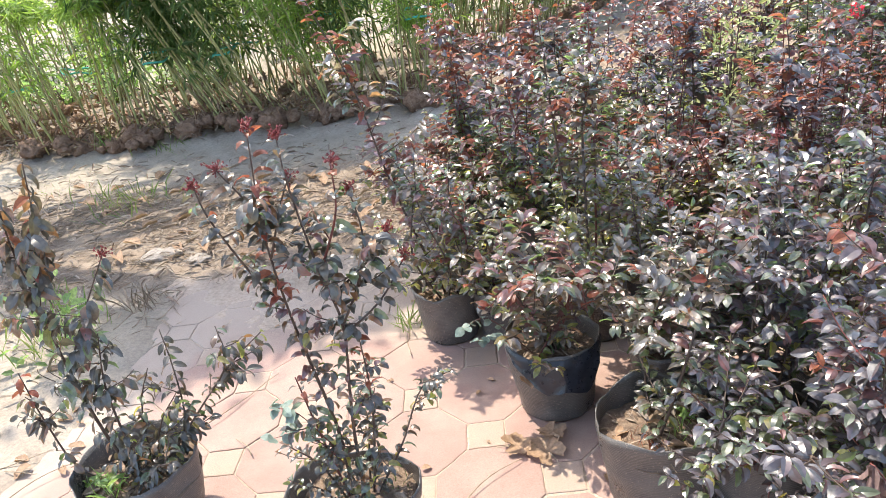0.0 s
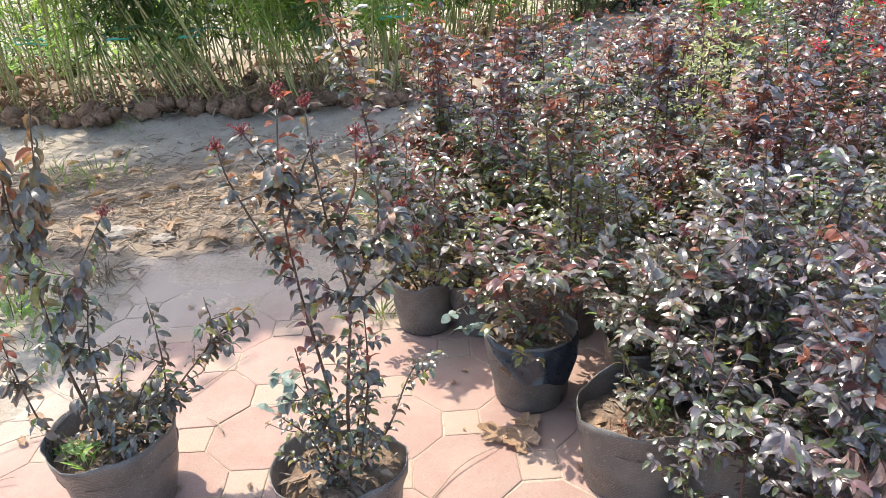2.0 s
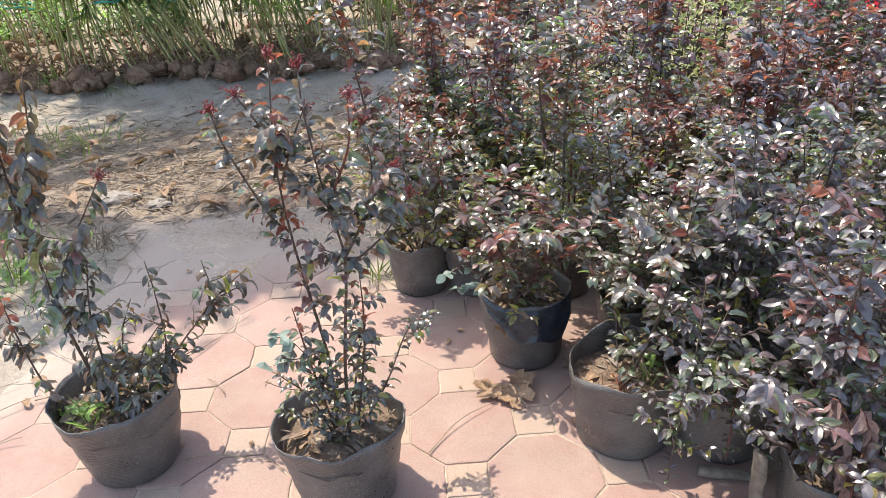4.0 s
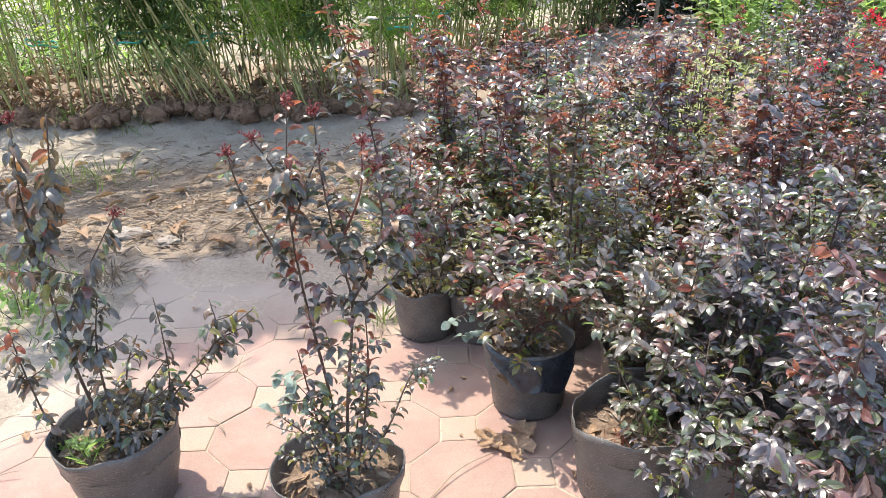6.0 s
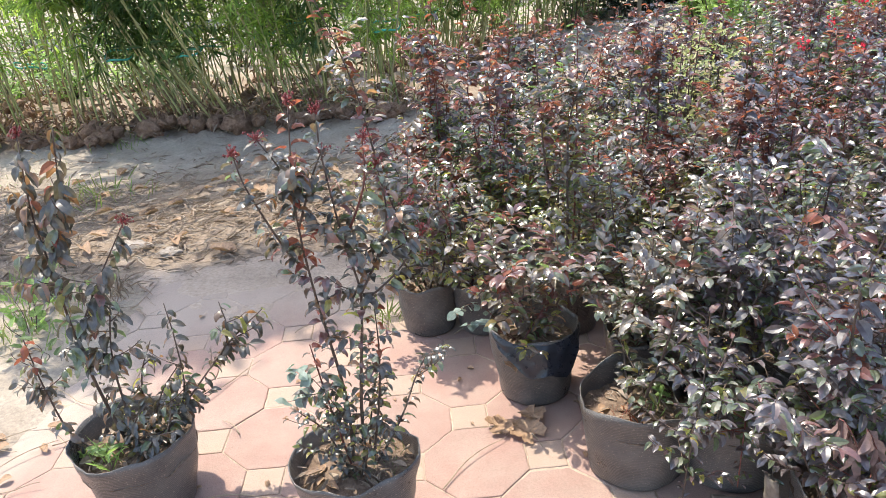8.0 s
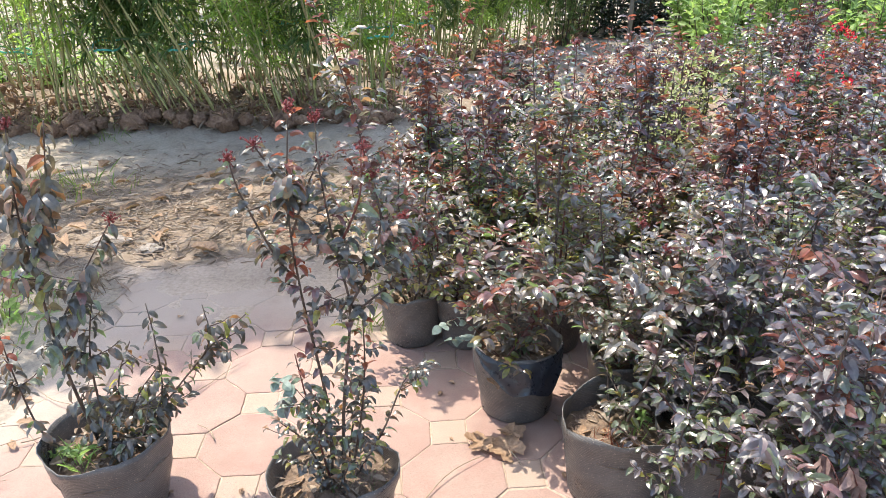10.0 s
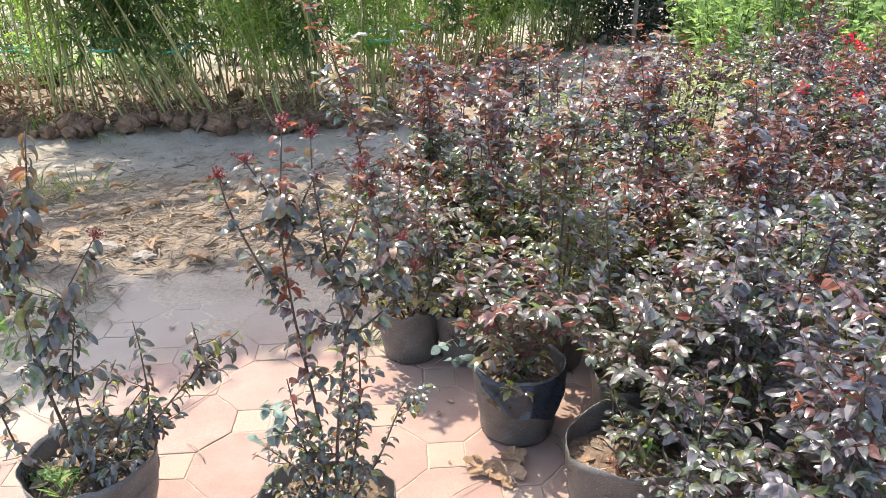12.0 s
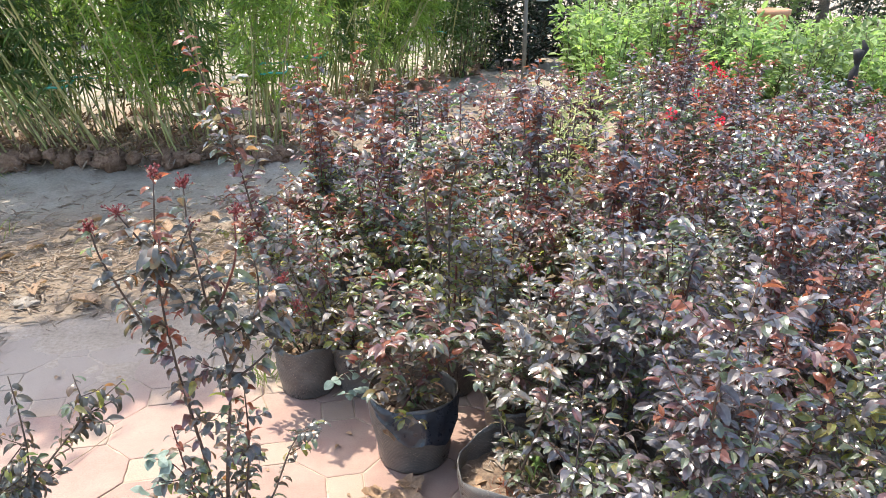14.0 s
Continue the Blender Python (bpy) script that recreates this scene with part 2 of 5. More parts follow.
def tile_material(name, lo, mid, hi):
    """Worn concrete paver: tone from tile to tile, pale scuffs, dirt, pores and a grey film of silt and painted shade.
    """
    m = Mat(name)
    p = m.where()
    r = m.n("ShaderNodeObjectInfo").outputs["Random"]
    base = m.ramp(r, [(0.0, lo), (0.5, mid), (1.0, hi)])
    scuff = m.ramp(m.noise(p, 7.0, 6.0, 0.68), [(0.40, g(0.0)), (0.70, g(0.8))])
    base = m.mix(scuff, base, (0.312, 0.232, 0.190))
    # washed-in silt on pavers near the earth; shade is painted into its grey
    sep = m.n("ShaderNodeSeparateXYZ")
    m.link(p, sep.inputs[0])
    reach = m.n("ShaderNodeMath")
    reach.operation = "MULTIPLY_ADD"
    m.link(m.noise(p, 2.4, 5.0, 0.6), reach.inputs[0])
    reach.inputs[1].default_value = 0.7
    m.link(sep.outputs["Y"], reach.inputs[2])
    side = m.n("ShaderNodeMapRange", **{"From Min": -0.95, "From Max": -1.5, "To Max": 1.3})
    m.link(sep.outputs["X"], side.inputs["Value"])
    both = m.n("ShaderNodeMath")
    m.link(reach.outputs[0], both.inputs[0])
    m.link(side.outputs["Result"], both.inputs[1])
    silt_and_shade = m.n("ShaderNodeMapRange", **{"From Min": 3.02, "From Max": 3.28})
    m.link(both.outputs[0], silt_and_shade.inputs["Value"])
    base = m.mix(m.mix(1.0, silt_and_shade.outputs["Result"], g(0.92), "MULTIPLY"), base, (0.320, 0.264, 0.218))
    dirt = m.ramp(m.noise(p, 3.1, 6.0, 0.65), [(0.48, g(0.0)), (0.72, g(0.6))])
    base = m.mix(dirt, base, (0.22, 0.165, 0.135))
    grain = m.noise(p, 240.0, 4.0, 0.7)
    base = m.mix(1.0, base, m.ramp(grain, [(0.3, g(0.82)), (0.7, g(1.12))]), "MULTIPLY")
    pores = m.ramp(m.noise(p, 420.0, 2.0), [(0.28, g(0.6)), (0.36, g(1.0))])
    m.colour(m.mix(1.0, base, pores, "MULTIPLY"))
    m.rough(0.82)
    m.bump(m.mix(0.4, grain, m.noise(p, 28.0, 4.0)), 0.3, 0.004)
    return m.m


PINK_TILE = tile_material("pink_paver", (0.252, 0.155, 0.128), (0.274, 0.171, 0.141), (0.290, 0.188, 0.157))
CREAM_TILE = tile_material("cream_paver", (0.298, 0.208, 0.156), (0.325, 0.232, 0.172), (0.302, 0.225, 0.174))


def plain(name, colour, rough, spec=0.5):
    m = Mat(name)
    p = m.where()
    m.colour(m.mix(1.0, m.ramp(m.noise(p, 20.0, 5.0), [(0.3, g(0.8)), (0.7, g(1.15))]), colour, "MULTIPLY"))
    m.rough(rough)
    m.bump(m.noise(p, 90.0, 3.0), 0.2, 0.003)
    return m.m


RIBBON = plain("teal_ribbon", (0.05, 0.38, 0.30), 0.5)
CONCRETE = plain("grey_concrete", (0.20, 0.195, 0.185), 0.85)
GREY_PANEL = plain("grey_panel", (0.36, 0.37, 0.38), 0.5)
BLACK_WRAP = plain("black_wrap", (0.014, 0.014, 0.016), 0.8)
TERRACOTTA = plain("terracotta", (0.46, 0.24, 0.14), 0.8)

# ---- mesh helpers ----


def link_mesh(name, verts, faces, materials, parent=None, label="", smooth=False, slots=None):
    me = bpy.data.meshes.new(name)
    me.from_pydata([tuple(v) for v in verts] if not isinstance(verts, np.ndarray) else verts.tolist(), [], faces if isinstance(faces, list) else faces.tolist())
    for m in materials if isinstance(materials, (list, tuple)) else [materials]:
        me.materials.append(m)
    if smooth:
        me.polygons.foreach_set("use_smooth", np.ones(len(me.polygons), dtype=bool))
    if slots is not None:
        me.polygons.foreach_set("material_index", np.asarray(slots, dtype=np.int32))
    me.update()
    ob = new(name, me)
    if parent is not None:
        ob.parent = parent
    if label:
        tagged(ob, label)
    return ob


def thing(name, at, label, category, group="", kind=""):
    ob = new(name)
    ob.empty_display_size = 0.1
    ob.location = at
    return tagged(ob, label, category, group, kind)


def unit(v):
    return v / np.maximum(np.linalg.norm(v, axis=-1, keepdims=True), 1e-9)


def tube(points, radii, sides=6, start=0):
    """Verts and faces of a tapered tube along points."""
    P = np.asarray(points, dtype=float)
    n = len(P)
    T = np.gradient(P, axis=0)
    T = unit(T)
    ref = np.array([0.31, 0.95, 0.05])
    A = unit(np.cross(T, ref))
    B = np.cross(T, A)
    ang = np.arange(sides) * 2 * np.pi / sides
    R = np.asarray(radii, dtype=float).reshape(n, 1, 1)
    V = P[:, None, :] + R * (np.cos(ang)[None, :, None] * A[:, None, :] + np.sin(ang)[None, :, None] * B[:, None, :])
    V = V.reshape(-1, 3)
    F = []
    for i in range(n - 1):
        for k in range(sides):
            a, b = i * sides + k, i * sides + (k + 1) % sides
            F.append([start + a, start + b, start + b + sides, start + a + sides])
    F.append([start + k for k in range(sides)][::-1])
    F.append([start + (n - 1) * sides + k for k in range(sides)])
    return V, F


def smooth_line(ctrl, n):
    """n points on a Catmull-Rom curve through ctrl."""
    C = np.asarray(ctrl, dtype=float)
    C = np.vstack([2 * C[0] - C[1], C, 2 * C[-1] - C[-2]])
    out = []
    m = len(C) - 3
    for u in np.linspace(0, m - 1e-6, n):
        i = int(u)
        t = u - i
        a, b, c, d = C[i], C[i + 1], C[i + 2], C[i + 3]
        out.append(0.5 * (2 * b + (c - a) * t + (2 * a - 5 * b + 4 * c - d) * t * t + (3 * b - a - 3 * c + d) * t ** 3))
    return np.array(out)


def leaf_shape(width, fold, droop, sections, cup=0.0):
    """A leaf one unit long: verts as (along, across, up) and faces. The widest part lies below the middle; the rim waves by cup."""
    outline = {1: ((0.42, 1.0),), 2: ((0.24, 0.92), (0.66, 0.80)), 3: ((0.16, 0.76), (0.44, 1.0), (0.78, 0.58)), 4: ((0.10, 0.58), (0.32, 0.98), (0.60, 0.92), (0.86, 0.46))}[sections]
    def spine(u):
        n = 12
        th = [0.3 * droop - 1.75 * droop * (u * (i + 0.5) / n) for i in range(n)]
        return sum(math.cos(q) for q in th) * u / n, sum(math.sin(q) for q in th) * u / n

    V = [(0, 0, 0)]
    for u, k in outline:
        w = width * k
        x, z = spine(u)
        V += [(x, -w, z + fold * w + cup * math.sin(9 * u)), (x, 0, z), (x, w, z + fold * w - cup * math.sin(8 * u + 1))]
    V.append((spine(1.0)[0], 0, spine(1.0)[1]))
    tip = len(V) - 1
    F = [[0, 2, 1], [0, 3, 2]]
    for s in range(sections - 1):
        a = 1 + 3 * s
        F += [[a, a + 1, a + 4, a + 3], [a + 1, a + 2, a + 5, a + 4]]
    a = 1 + 3 * (sections - 1)
    F += [[a, a + 1, tip], [a + 1, a + 2, tip]]
    return np.array(V), F


MYRTLE_SHAPES = [leaf_shape(0.23, 0.35, 0.55, 4, 0.04), leaf_shape(0.25, -0.30, 0.75, 4, 0.05), leaf_shape(0.21, 0.6, 0.40, 4, 0.03), leaf_shape(0.24, 0.2, 0.70, 4, 0.07)]
OVATE_SHAPES = [leaf_shape(0.21, 0.35, 0.75, 4, 0.04), leaf_shape(0.23, -0.35, 1.0, 4, 0.05), leaf_shape(0.20, 0.5, 0.6, 4, 0.03), leaf_shape(0.22, 0.2, 0.9, 4, 0.07)]
MINT_SHAPES = [leaf_shape(0.40, 0.15, 0.3, 4, 0.03), leaf_shape(0.36, -0.1, 0.5, 4, 0.04)]
RECURVED_SHAPES = [leaf_shape(0.21, 0.35, 1.0, 4, 0.04), leaf_shape(0.23, -0.3, 1.3, 4, 0.05), leaf_shape(0.20, 0.5, 0.8, 4, 0.03), leaf_shape(0.22, 0.2, 1.15, 4, 0.06)]
MYRTLE_FAR = [leaf_shape(0.27, 0.4, 0.55, 2, 0.03), leaf_shape(0.29, -0.3, 0.8, 2, 0.05), leaf_shape(0.25, 0.6, 0.45, 2)]
BLADE_SHAPES = [leaf_shape(0.075, 0.4, 0.25, 1), leaf_shape(0.065, 0.4, 0.5, 1)]
ROUND_SHAPES = [leaf_shape(0.25, 0.3, 0.25, 2), leaf_shape(0.22, 0.3, 0.4, 2)]
SHEATH_SHAPES = [leaf_shape(0.13, 0.9, 0.3, 2), leaf_shape(0.10, 0.9, -0.2, 2)]
BROAD_SHAPES = [leaf_shape(0.19, 0.3, 0.25, 2), leaf_shape(0.17, 0.3, 0.4, 2)]


def crease(me, rib):
    """Sharp fold along the midribs. rib: for each vertex, whether it lies on one."""
    ends = np.empty(2 * len(me.edges), dtype=np.int32)
    me.edges.foreach_get("vertices", ends)
    sharp = rib[ends[0::2]] & rib[ends[1::2]]
    me.attributes.new("sharp_edge", "BOOLEAN", "EDGE").data.foreach_set("value", sharp)


def leaf_frames(D, spin, rng):
    """Side and normal for leaf directions D; the upper side looks up, turned by spin at random."""
    up = np.tile([0.0, 0.0, 1.0], (len(D), 1)) + rng.normal(0, spin, (len(D), 3))
    S = unit(np.cross(D, up))
    N = np.cross(S, D)
    return S, N


def joined_leaves(name, P, D, L, slots, shapes, materials, parent, rng, spin=0.35, label=""):
    P, D, L = np.asarray(P), unit(np.asarray(D)), np.asarray(L)
    slots = np.asarray(slots)
    S, N = leaf_frames(D, spin, rng)
    pick = rng.integers(0, len(shapes), len(P))
    verts, faces, ribs, base = [], [], [], 0
    for k, (T, F) in enumerate(shapes):
        sel = np.where(pick == k)[0]
        if not len(sel):
            continue
        V = P[sel, None, :] + L[sel, None, None] * (T[None, :, 0:1] * D[sel, None, :] + T[None, :, 1:2] * S[sel, None, :] + T[None, :, 2:3] * N[sel, None, :])
        verts.append(V.reshape(-1, 3))
        ribs.append(np.tile(T[:, 1] == 0, len(sel)))
        offs = base + np.arange(len(sel)) * len(T)
        for f in F:
            faces.append([(offs[:, None] + np.array(f)[None, :]).tolist(), slots[sel]])
        base += len(sel) * len(T)
    allf, alls = [], []
    for f, s in faces:
        allf += f
        alls.append(s)
    ob = link_mesh(name, np.vstack(verts), allf, materials, parent, label, True, np.concatenate(alls))
    crease(ob.data, np.concatenate(ribs))
    return ob


SINGLE_MESH = {}


def single_leaves(P, D, L, slots, shapes, materials, parent, rng, spin=0.35, name="leaf"):
    """Leaves that are objects of their own and share their meshes."""
    D = unit(np.asarray(D))
    S, N = leaf_frames(D, spin, rng)
    for i in range(len(P)):
        k, s = int(rng.integers(0, len(shapes))), int(slots[i])
        key = (name, k, s, id(shapes))
        if key not in SINGLE_MESH:
            T, F = shapes[k]
            me = bpy.data.meshes.new(name)
            me.from_pydata([tuple(v) for v in T], [], F)
            me.materials.append(materials[s])
            me.polygons.foreach_set("use_smooth", np.ones(len(me.polygons), dtype=bool))
            crease(me, T[:, 1] == 0)
            SINGLE_MESH[key] = me
        ob = new(name, SINGLE_MESH[key])
        ob.parent = parent
        l = float(L[i])
        ob.matrix_basis = Matrix([[D[i][r] * l, S[i][r] * l, N[i][r] * l, P[i][r]] for r in range(3)] + [[0, 0, 0, 1]])


# ---- ground and pavement ----


def fbm(x, y, f):
    return noise.fractal(Vector((x * f, y * f, 3.7)), 1.0, 2.0, 4)


def dirt_depth(x, y):
    """Positive on bare earth, negative on the pavement: metres from its ragged edge."""
    far = y - (3.40 + 0.10 * max(-1.0, min(3.0, x + 0.6)))
    left = -1.22 - x - 0.35 * max(0.0, 2.3 - y)
    return max(far, left) + 0.10 * fbm(x, y, 2.3) + 0.03 * fbm(x, y, 9.0)


def earth_height(x, y):
    d = dirt_depth(x, y)
    t = max(0.0, min(1.0, (d + 0.03) / 0.12))
    t = t * t * (3 - 2 * t)
    bumps = 0.018 * fbm(x, y, 1.7) + 0.007 * fbm(x, y, 8.0)
    ridge = (0.07 + 0.06 * fbm(x, y, 5.0)) * max(math.exp(-((y - 5.80) / 0.30) ** 2), 0.8 if 5.80 < y < 7.4 else 0.0) if -7.5 < x < 0.2 else 0.0
    return -0.03 + t * (0.042 + bumps + ridge)


def axis_steps(lo, hi, fine, far):
    near = list(np.arange(lo, hi + 1e-6, fine))
    out, step, v = [], fine, hi
    while v < far:
        step *= 1.35
        v += step
        out.append(v)
    left, step, v = [], fine, lo
    while v > -far:
        step *= 1.35
        v -= step
        left.append(v)
    return left[::-1] + near + out


XS, YS = axis_steps(-3.6, 4.4, 0.045, 400.0), axis_steps(1.6, 7.0, 0.045, 400.0)
gv = [(x, y, earth_height(x, y)) for y in YS for x in XS]
gw = len(XS)
gf = [[j * gw + i, j * gw + i + 1, (j + 1) * gw + i + 1, (j + 1) * gw + i] for j in range(len(YS) - 1) for i in range(gw - 1)]
ground = link_mesh("ground", gv, gf, EARTH, None, "", True)
tagged(ground, "pale sandy earth with grey silt and low bumps", "ground", "", "structure")

W, SQ = 0.290, 0.110
HALF = (W + SQ) / 2
TX, TY, TURNED = 0.101, 1.945, 0.02


def tile_mesh(name, outline, material, seed, thick=0.03, parts=4):
    """A paver with a worn, rounded top edge."""
    O = np.array(outline)
    C = []
    for k in range(len(O)):
        for u in (i / parts for i in range(parts)):
            q = O[k] * (1 - u) + O[(k + 1) % len(O)] * u
            C.append(q * (1 + 0.0036 / np.linalg.norm(q) * noise.noise(Vector((q[0] * 42, q[1] * 42, seed)))))
    C = np.array(C)
    r = np.linalg.norm(C, axis=1).max()
    rings = [(1 - 0.0020 / r, -thick), (1 - 0.0020 / r, -0.004), (1 - 0.0034 / r, -0.0012), (1 - 0.0085 / r, 0.0)]
    n = len(C)
    V, F = [], []
    for s, z in rings:
        V += [(x * s, y * s, z) for x, y in C]
    for k in range(len(rings) - 1):
        for i in range(n):
            j = (i + 1) % n
            F.append([k * n + i, k * n + j, (k + 1) * n + j, (k + 1) * n + i])
    F.append([(len(rings) - 1) * n + i for i in range(n)])
    me = bpy.data.meshes.new(name)
    me.from_pydata(V, [], F)
    me.materials.append(material)
    return me


a, b = SQ / 2, W / 2
OCT = [(-a, -b), (a, -b), (b, -a), (b, a), (a, b), (-a, b), (-b, a), (-b, -a)]
SQUARE = [(-a, -a), (a, -a), (a, a), (-a, a)]
OCT_MESH = [tile_mesh("octagonal_paver", OCT, PINK_TILE, 3.3 * k) for k in range(4)]
OCT_FAR = [tile_mesh("octagonal_paver", OCT, PINK_TILE, 3.3 * k, parts=1) for k in range(4)]
SQUARE_FAR = [tile_mesh("square_paver", SQUARE, CREAM_TILE, 5.1 * k, parts=1) for k in range(4)]
SQUARE_MESH = [tile_mesh("square_paver", SQUARE, CREAM_TILE, 5.1 * k) for k in range(4)]



def silt_and_shade_sheet():
    """Washed-in silt that fills the joints and lies thin on the pavers along the bare earth, its grey partly painted
    shade.
    """
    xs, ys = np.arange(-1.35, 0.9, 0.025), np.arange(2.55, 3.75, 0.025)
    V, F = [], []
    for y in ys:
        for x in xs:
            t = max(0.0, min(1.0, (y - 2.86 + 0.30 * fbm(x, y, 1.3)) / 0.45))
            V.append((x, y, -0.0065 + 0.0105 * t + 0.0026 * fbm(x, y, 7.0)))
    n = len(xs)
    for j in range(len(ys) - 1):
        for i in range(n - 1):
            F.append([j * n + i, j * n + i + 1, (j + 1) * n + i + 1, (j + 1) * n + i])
    tagged(link_mesh("silt", V, F, SILT_AND_SHADE, None, "", True), "thin washed-in silt over the pavers, shade painted into its grey", "silt", "", "structure")


silt_and_shade_sheet()

# ---- potted crape myrtles ----


def lathe_pot(h, rb, rt, seed, flap=None, ragged=0.012, ribs=14):
    """A soft plastic nursery bag: uneven wall, crumpled thin rim, inside wall and floor. flap: (angle, width, how far the rim bends outwards, how far it sinks)."""
    n = 40 if ribs > 8 else 24
    prof = [(0.0, 0.92, 0.0), (0.03, 1.0, 0.01)] + [(0.06 + 0.94 * k / ribs, 1.0 + 0.004 * math.sin(2.1 * k), 0) for k in range(ribs + 1)]
    rows = []
    for side in (0, 1):
        seq = prof if side == 0 else prof[::-1][:-1]
        for u, k, _ in seq:
            ring = []
            for i in range(n):
                t = 2 * math.pi * i / n
                dent = 0.012 * noise.noise(Vector((math.cos(t) * 1.6, math.sin(t) * 1.6, seed * 3.1 + u * 2.2))) + 0.005 * noise.noise(Vector((math.cos(t) * 5, math.sin(t) * 5, seed + u * 4)))
                r = (rb + (rt - rb) * u ** 0.85) * k + dent * (0.35 + u)
                z = u * h
                lip = ragged * noise.noise(Vector((math.cos(t) * 1.8, math.sin(t) * 1.8, seed * 7.7)))
                z += lip * u ** 3 * 2.0
                if flap and u > 0.45:
                    d = math.atan2(math.sin(t - flap[0]), math.cos(t - flap[0])) / flap[1]
                    f = math.exp(-d * d) * (u - 0.45) / 0.55
                    r += flap[2] * f
                    z -= flap[3] * f * f
                if side:
                    r -= 0.0028
                    z = max(z, 0.006)
                ring.append((r * math.cos(t), r * math.sin(t), z))
            rows.append(ring)
    V = [v for ring in rows for v in ring]
    F = []
    for k in range(len(rows) - 1):
        for i in range(n):
            j = (i + 1) % n
            F.append([k * n + i, k * n + j, (k + 1) * n + j, (k + 1) * n + i])
    F.append(list(range(n))[::-1])
    F.append([(len(rows) - 1) * n + i for i in range(n)])
    return V, F


def rim_fold(h, rb, rt, fold, seed):
    """The rim folded outwards and hanging down: a clean shiny flap with an uneven hem. fold: (first angle, last angle, depth)."""
    a0, a1, depth = fold
    n, m = 26, 7
    V, F = [], []
    for side in (0, 1):
        for k in range(m):
            v = k / (m - 1)
            for i in range(n):
                u = i / (n - 1)
                t = a0 + (a1 - a0) * u
                hem = depth * (0.12 + 1.0 * min(1.0, (u / 0.42) ** 1.3) * min(1.0, (1 - u) / 0.25)) * (1 + 0.22 * noise.noise(Vector((u * 5, seed, 0.3))) + 0.10 * math.sin(u * 21))
                out = 0.035 * math.sin(math.pi * u) * v ** 0.8 + 0.008 * noise.noise(Vector((u * 9, v * 3, seed))) + 0.007 * noise.noise(Vector((u * 24, v * 6, seed))) * v
                z = h + 0.004 - hem * v - 0.012 * math.sin(math.pi * u)
                r = rb + (rt - rb) * (z / h) ** 0.85 + 0.007 + out - side * 0.002
                V.append((r * math.cos(t), r * math.sin(t), z))
    for side in (0, 1):
        o = side * n * m
        for k in range(m - 1):
            for i in range(n - 1):
                q = [o + k * n + i, o + k * n + i + 1, o + (k + 1) * n + i + 1, o + (k + 1) * n + i]
                F.append(q if side else q[::-1])
    return V, F


def soil_disc(r, z, seed):
    V, F = [], []
    rings, n = 7, 26
    for k in range(rings + 1):
        for i in range(n):
            t = 2 * math.pi * i / n
            q = r * k / rings
            x, y = q * math.cos(t), q * math.sin(t)
            V.append((x, y, z + 0.016 * noise.noise(Vector((x * 22, y * 22, seed))) + 0.02 * (1 - (k / rings) ** 2)))
    for k in range(rings):
        for i in range(n):
            j = (i + 1) % n
            F.append([k * n + i, k * n + j, (k + 1) * n + j, (k + 1) * n + i])
    return V, F


class Foliage:
    """Collects the leaves of one plant."""

    def __init__(self, rng):
        self.rng = rng
        self.P, self.D, self.L, self.S = [], [], [], []
        self.base = 0

    def add(self, p, d, l, s):
        self.P.append(p)
        self.D.append(d)
        self.L.append(l)
        self.S.append(s)

    def along(self, line, top, step=0.022, size=0.05, first=0.12, red=0.0, olive=0.15, green=0.25, height=1.0, sag=0.0, maroon=1.0):
        """Leaves in near pairs along a shoot, in two flat ranks where it leans and crosswise where it stands; young red ones at its top."""
        rng = self.rng
        seg = np.linalg.norm(np.diff(line, axis=0), axis=1)
        s = np.concatenate([[0], np.cumsum(seg)])
        turn = rng.uniform(0, 2 * math.pi)
        young = rng.random() < red
        d = s[-1] * first
        while d < s[-1]:
            i = min(len(seg) - 1, int(np.searchsorted(s, d, side="right")) - 1)
            way = line[i + 1] - line[i]
            p = line[i] + way * ((d - s[i]) / max(seg[i], 1e-9))
            way = way / max(seg[i], 1e-9)
            u = d / s[-1]
            turn += math.pi / 2 + rng.normal(0, 0.3)
            leaning = math.hypot(way[0], way[1]) > 0.5
            heading = math.atan2(way[1], way[0])
            for side in (1, -1):
                if rng.random() < 0.08:
                    continue
                if leaning:
                    t = heading + side * (1.12 - 0.35 * u) + rng.normal(0, 0.24)
                else:
                    t = turn + (math.pi if side > 0 else 0.0) + rng.normal(0, 0.25)
                el = rng.normal(0.20 - sag * (0.2 + 0.8 * min(1.0, p[2] / height)) + 0.25 * u * top * (sag < 0.3), 0.30)
                dv = np.array([math.cos(t) * math.cos(el), math.sin(t) * math.cos(el), math.sin(el)])
                l = size * rng.uniform(0.72, 1.22) * (0.58 + 0.56 * min(1.0, p[2] / height)) * (1.0 - 0.28 * max(0, u - 0.62) / 0.38 * top)
                x = rng.random()
                high = p[2] / height
                if top and u > 0.62 and high > 0.5 and x < (0.85 if young else 0.04):
                    m = 3
                elif high > 0.5 and u > 0.2 and x < maroon * (0.08 + (0.75 if young else 0.45 * red)):
                    m = 4
                elif high < 0.72 and x < olive:
                    m = 2
                elif x < olive + green * max(0.3, 1.75 - 1.3 * high):
                    m = 1
                else:
                    m = self.base
                self.add(p + dv * 0.004 + rng.normal(0, 0.002, 3), dv, l, m)
            d += step * rng.uniform(0.7, 1.35)


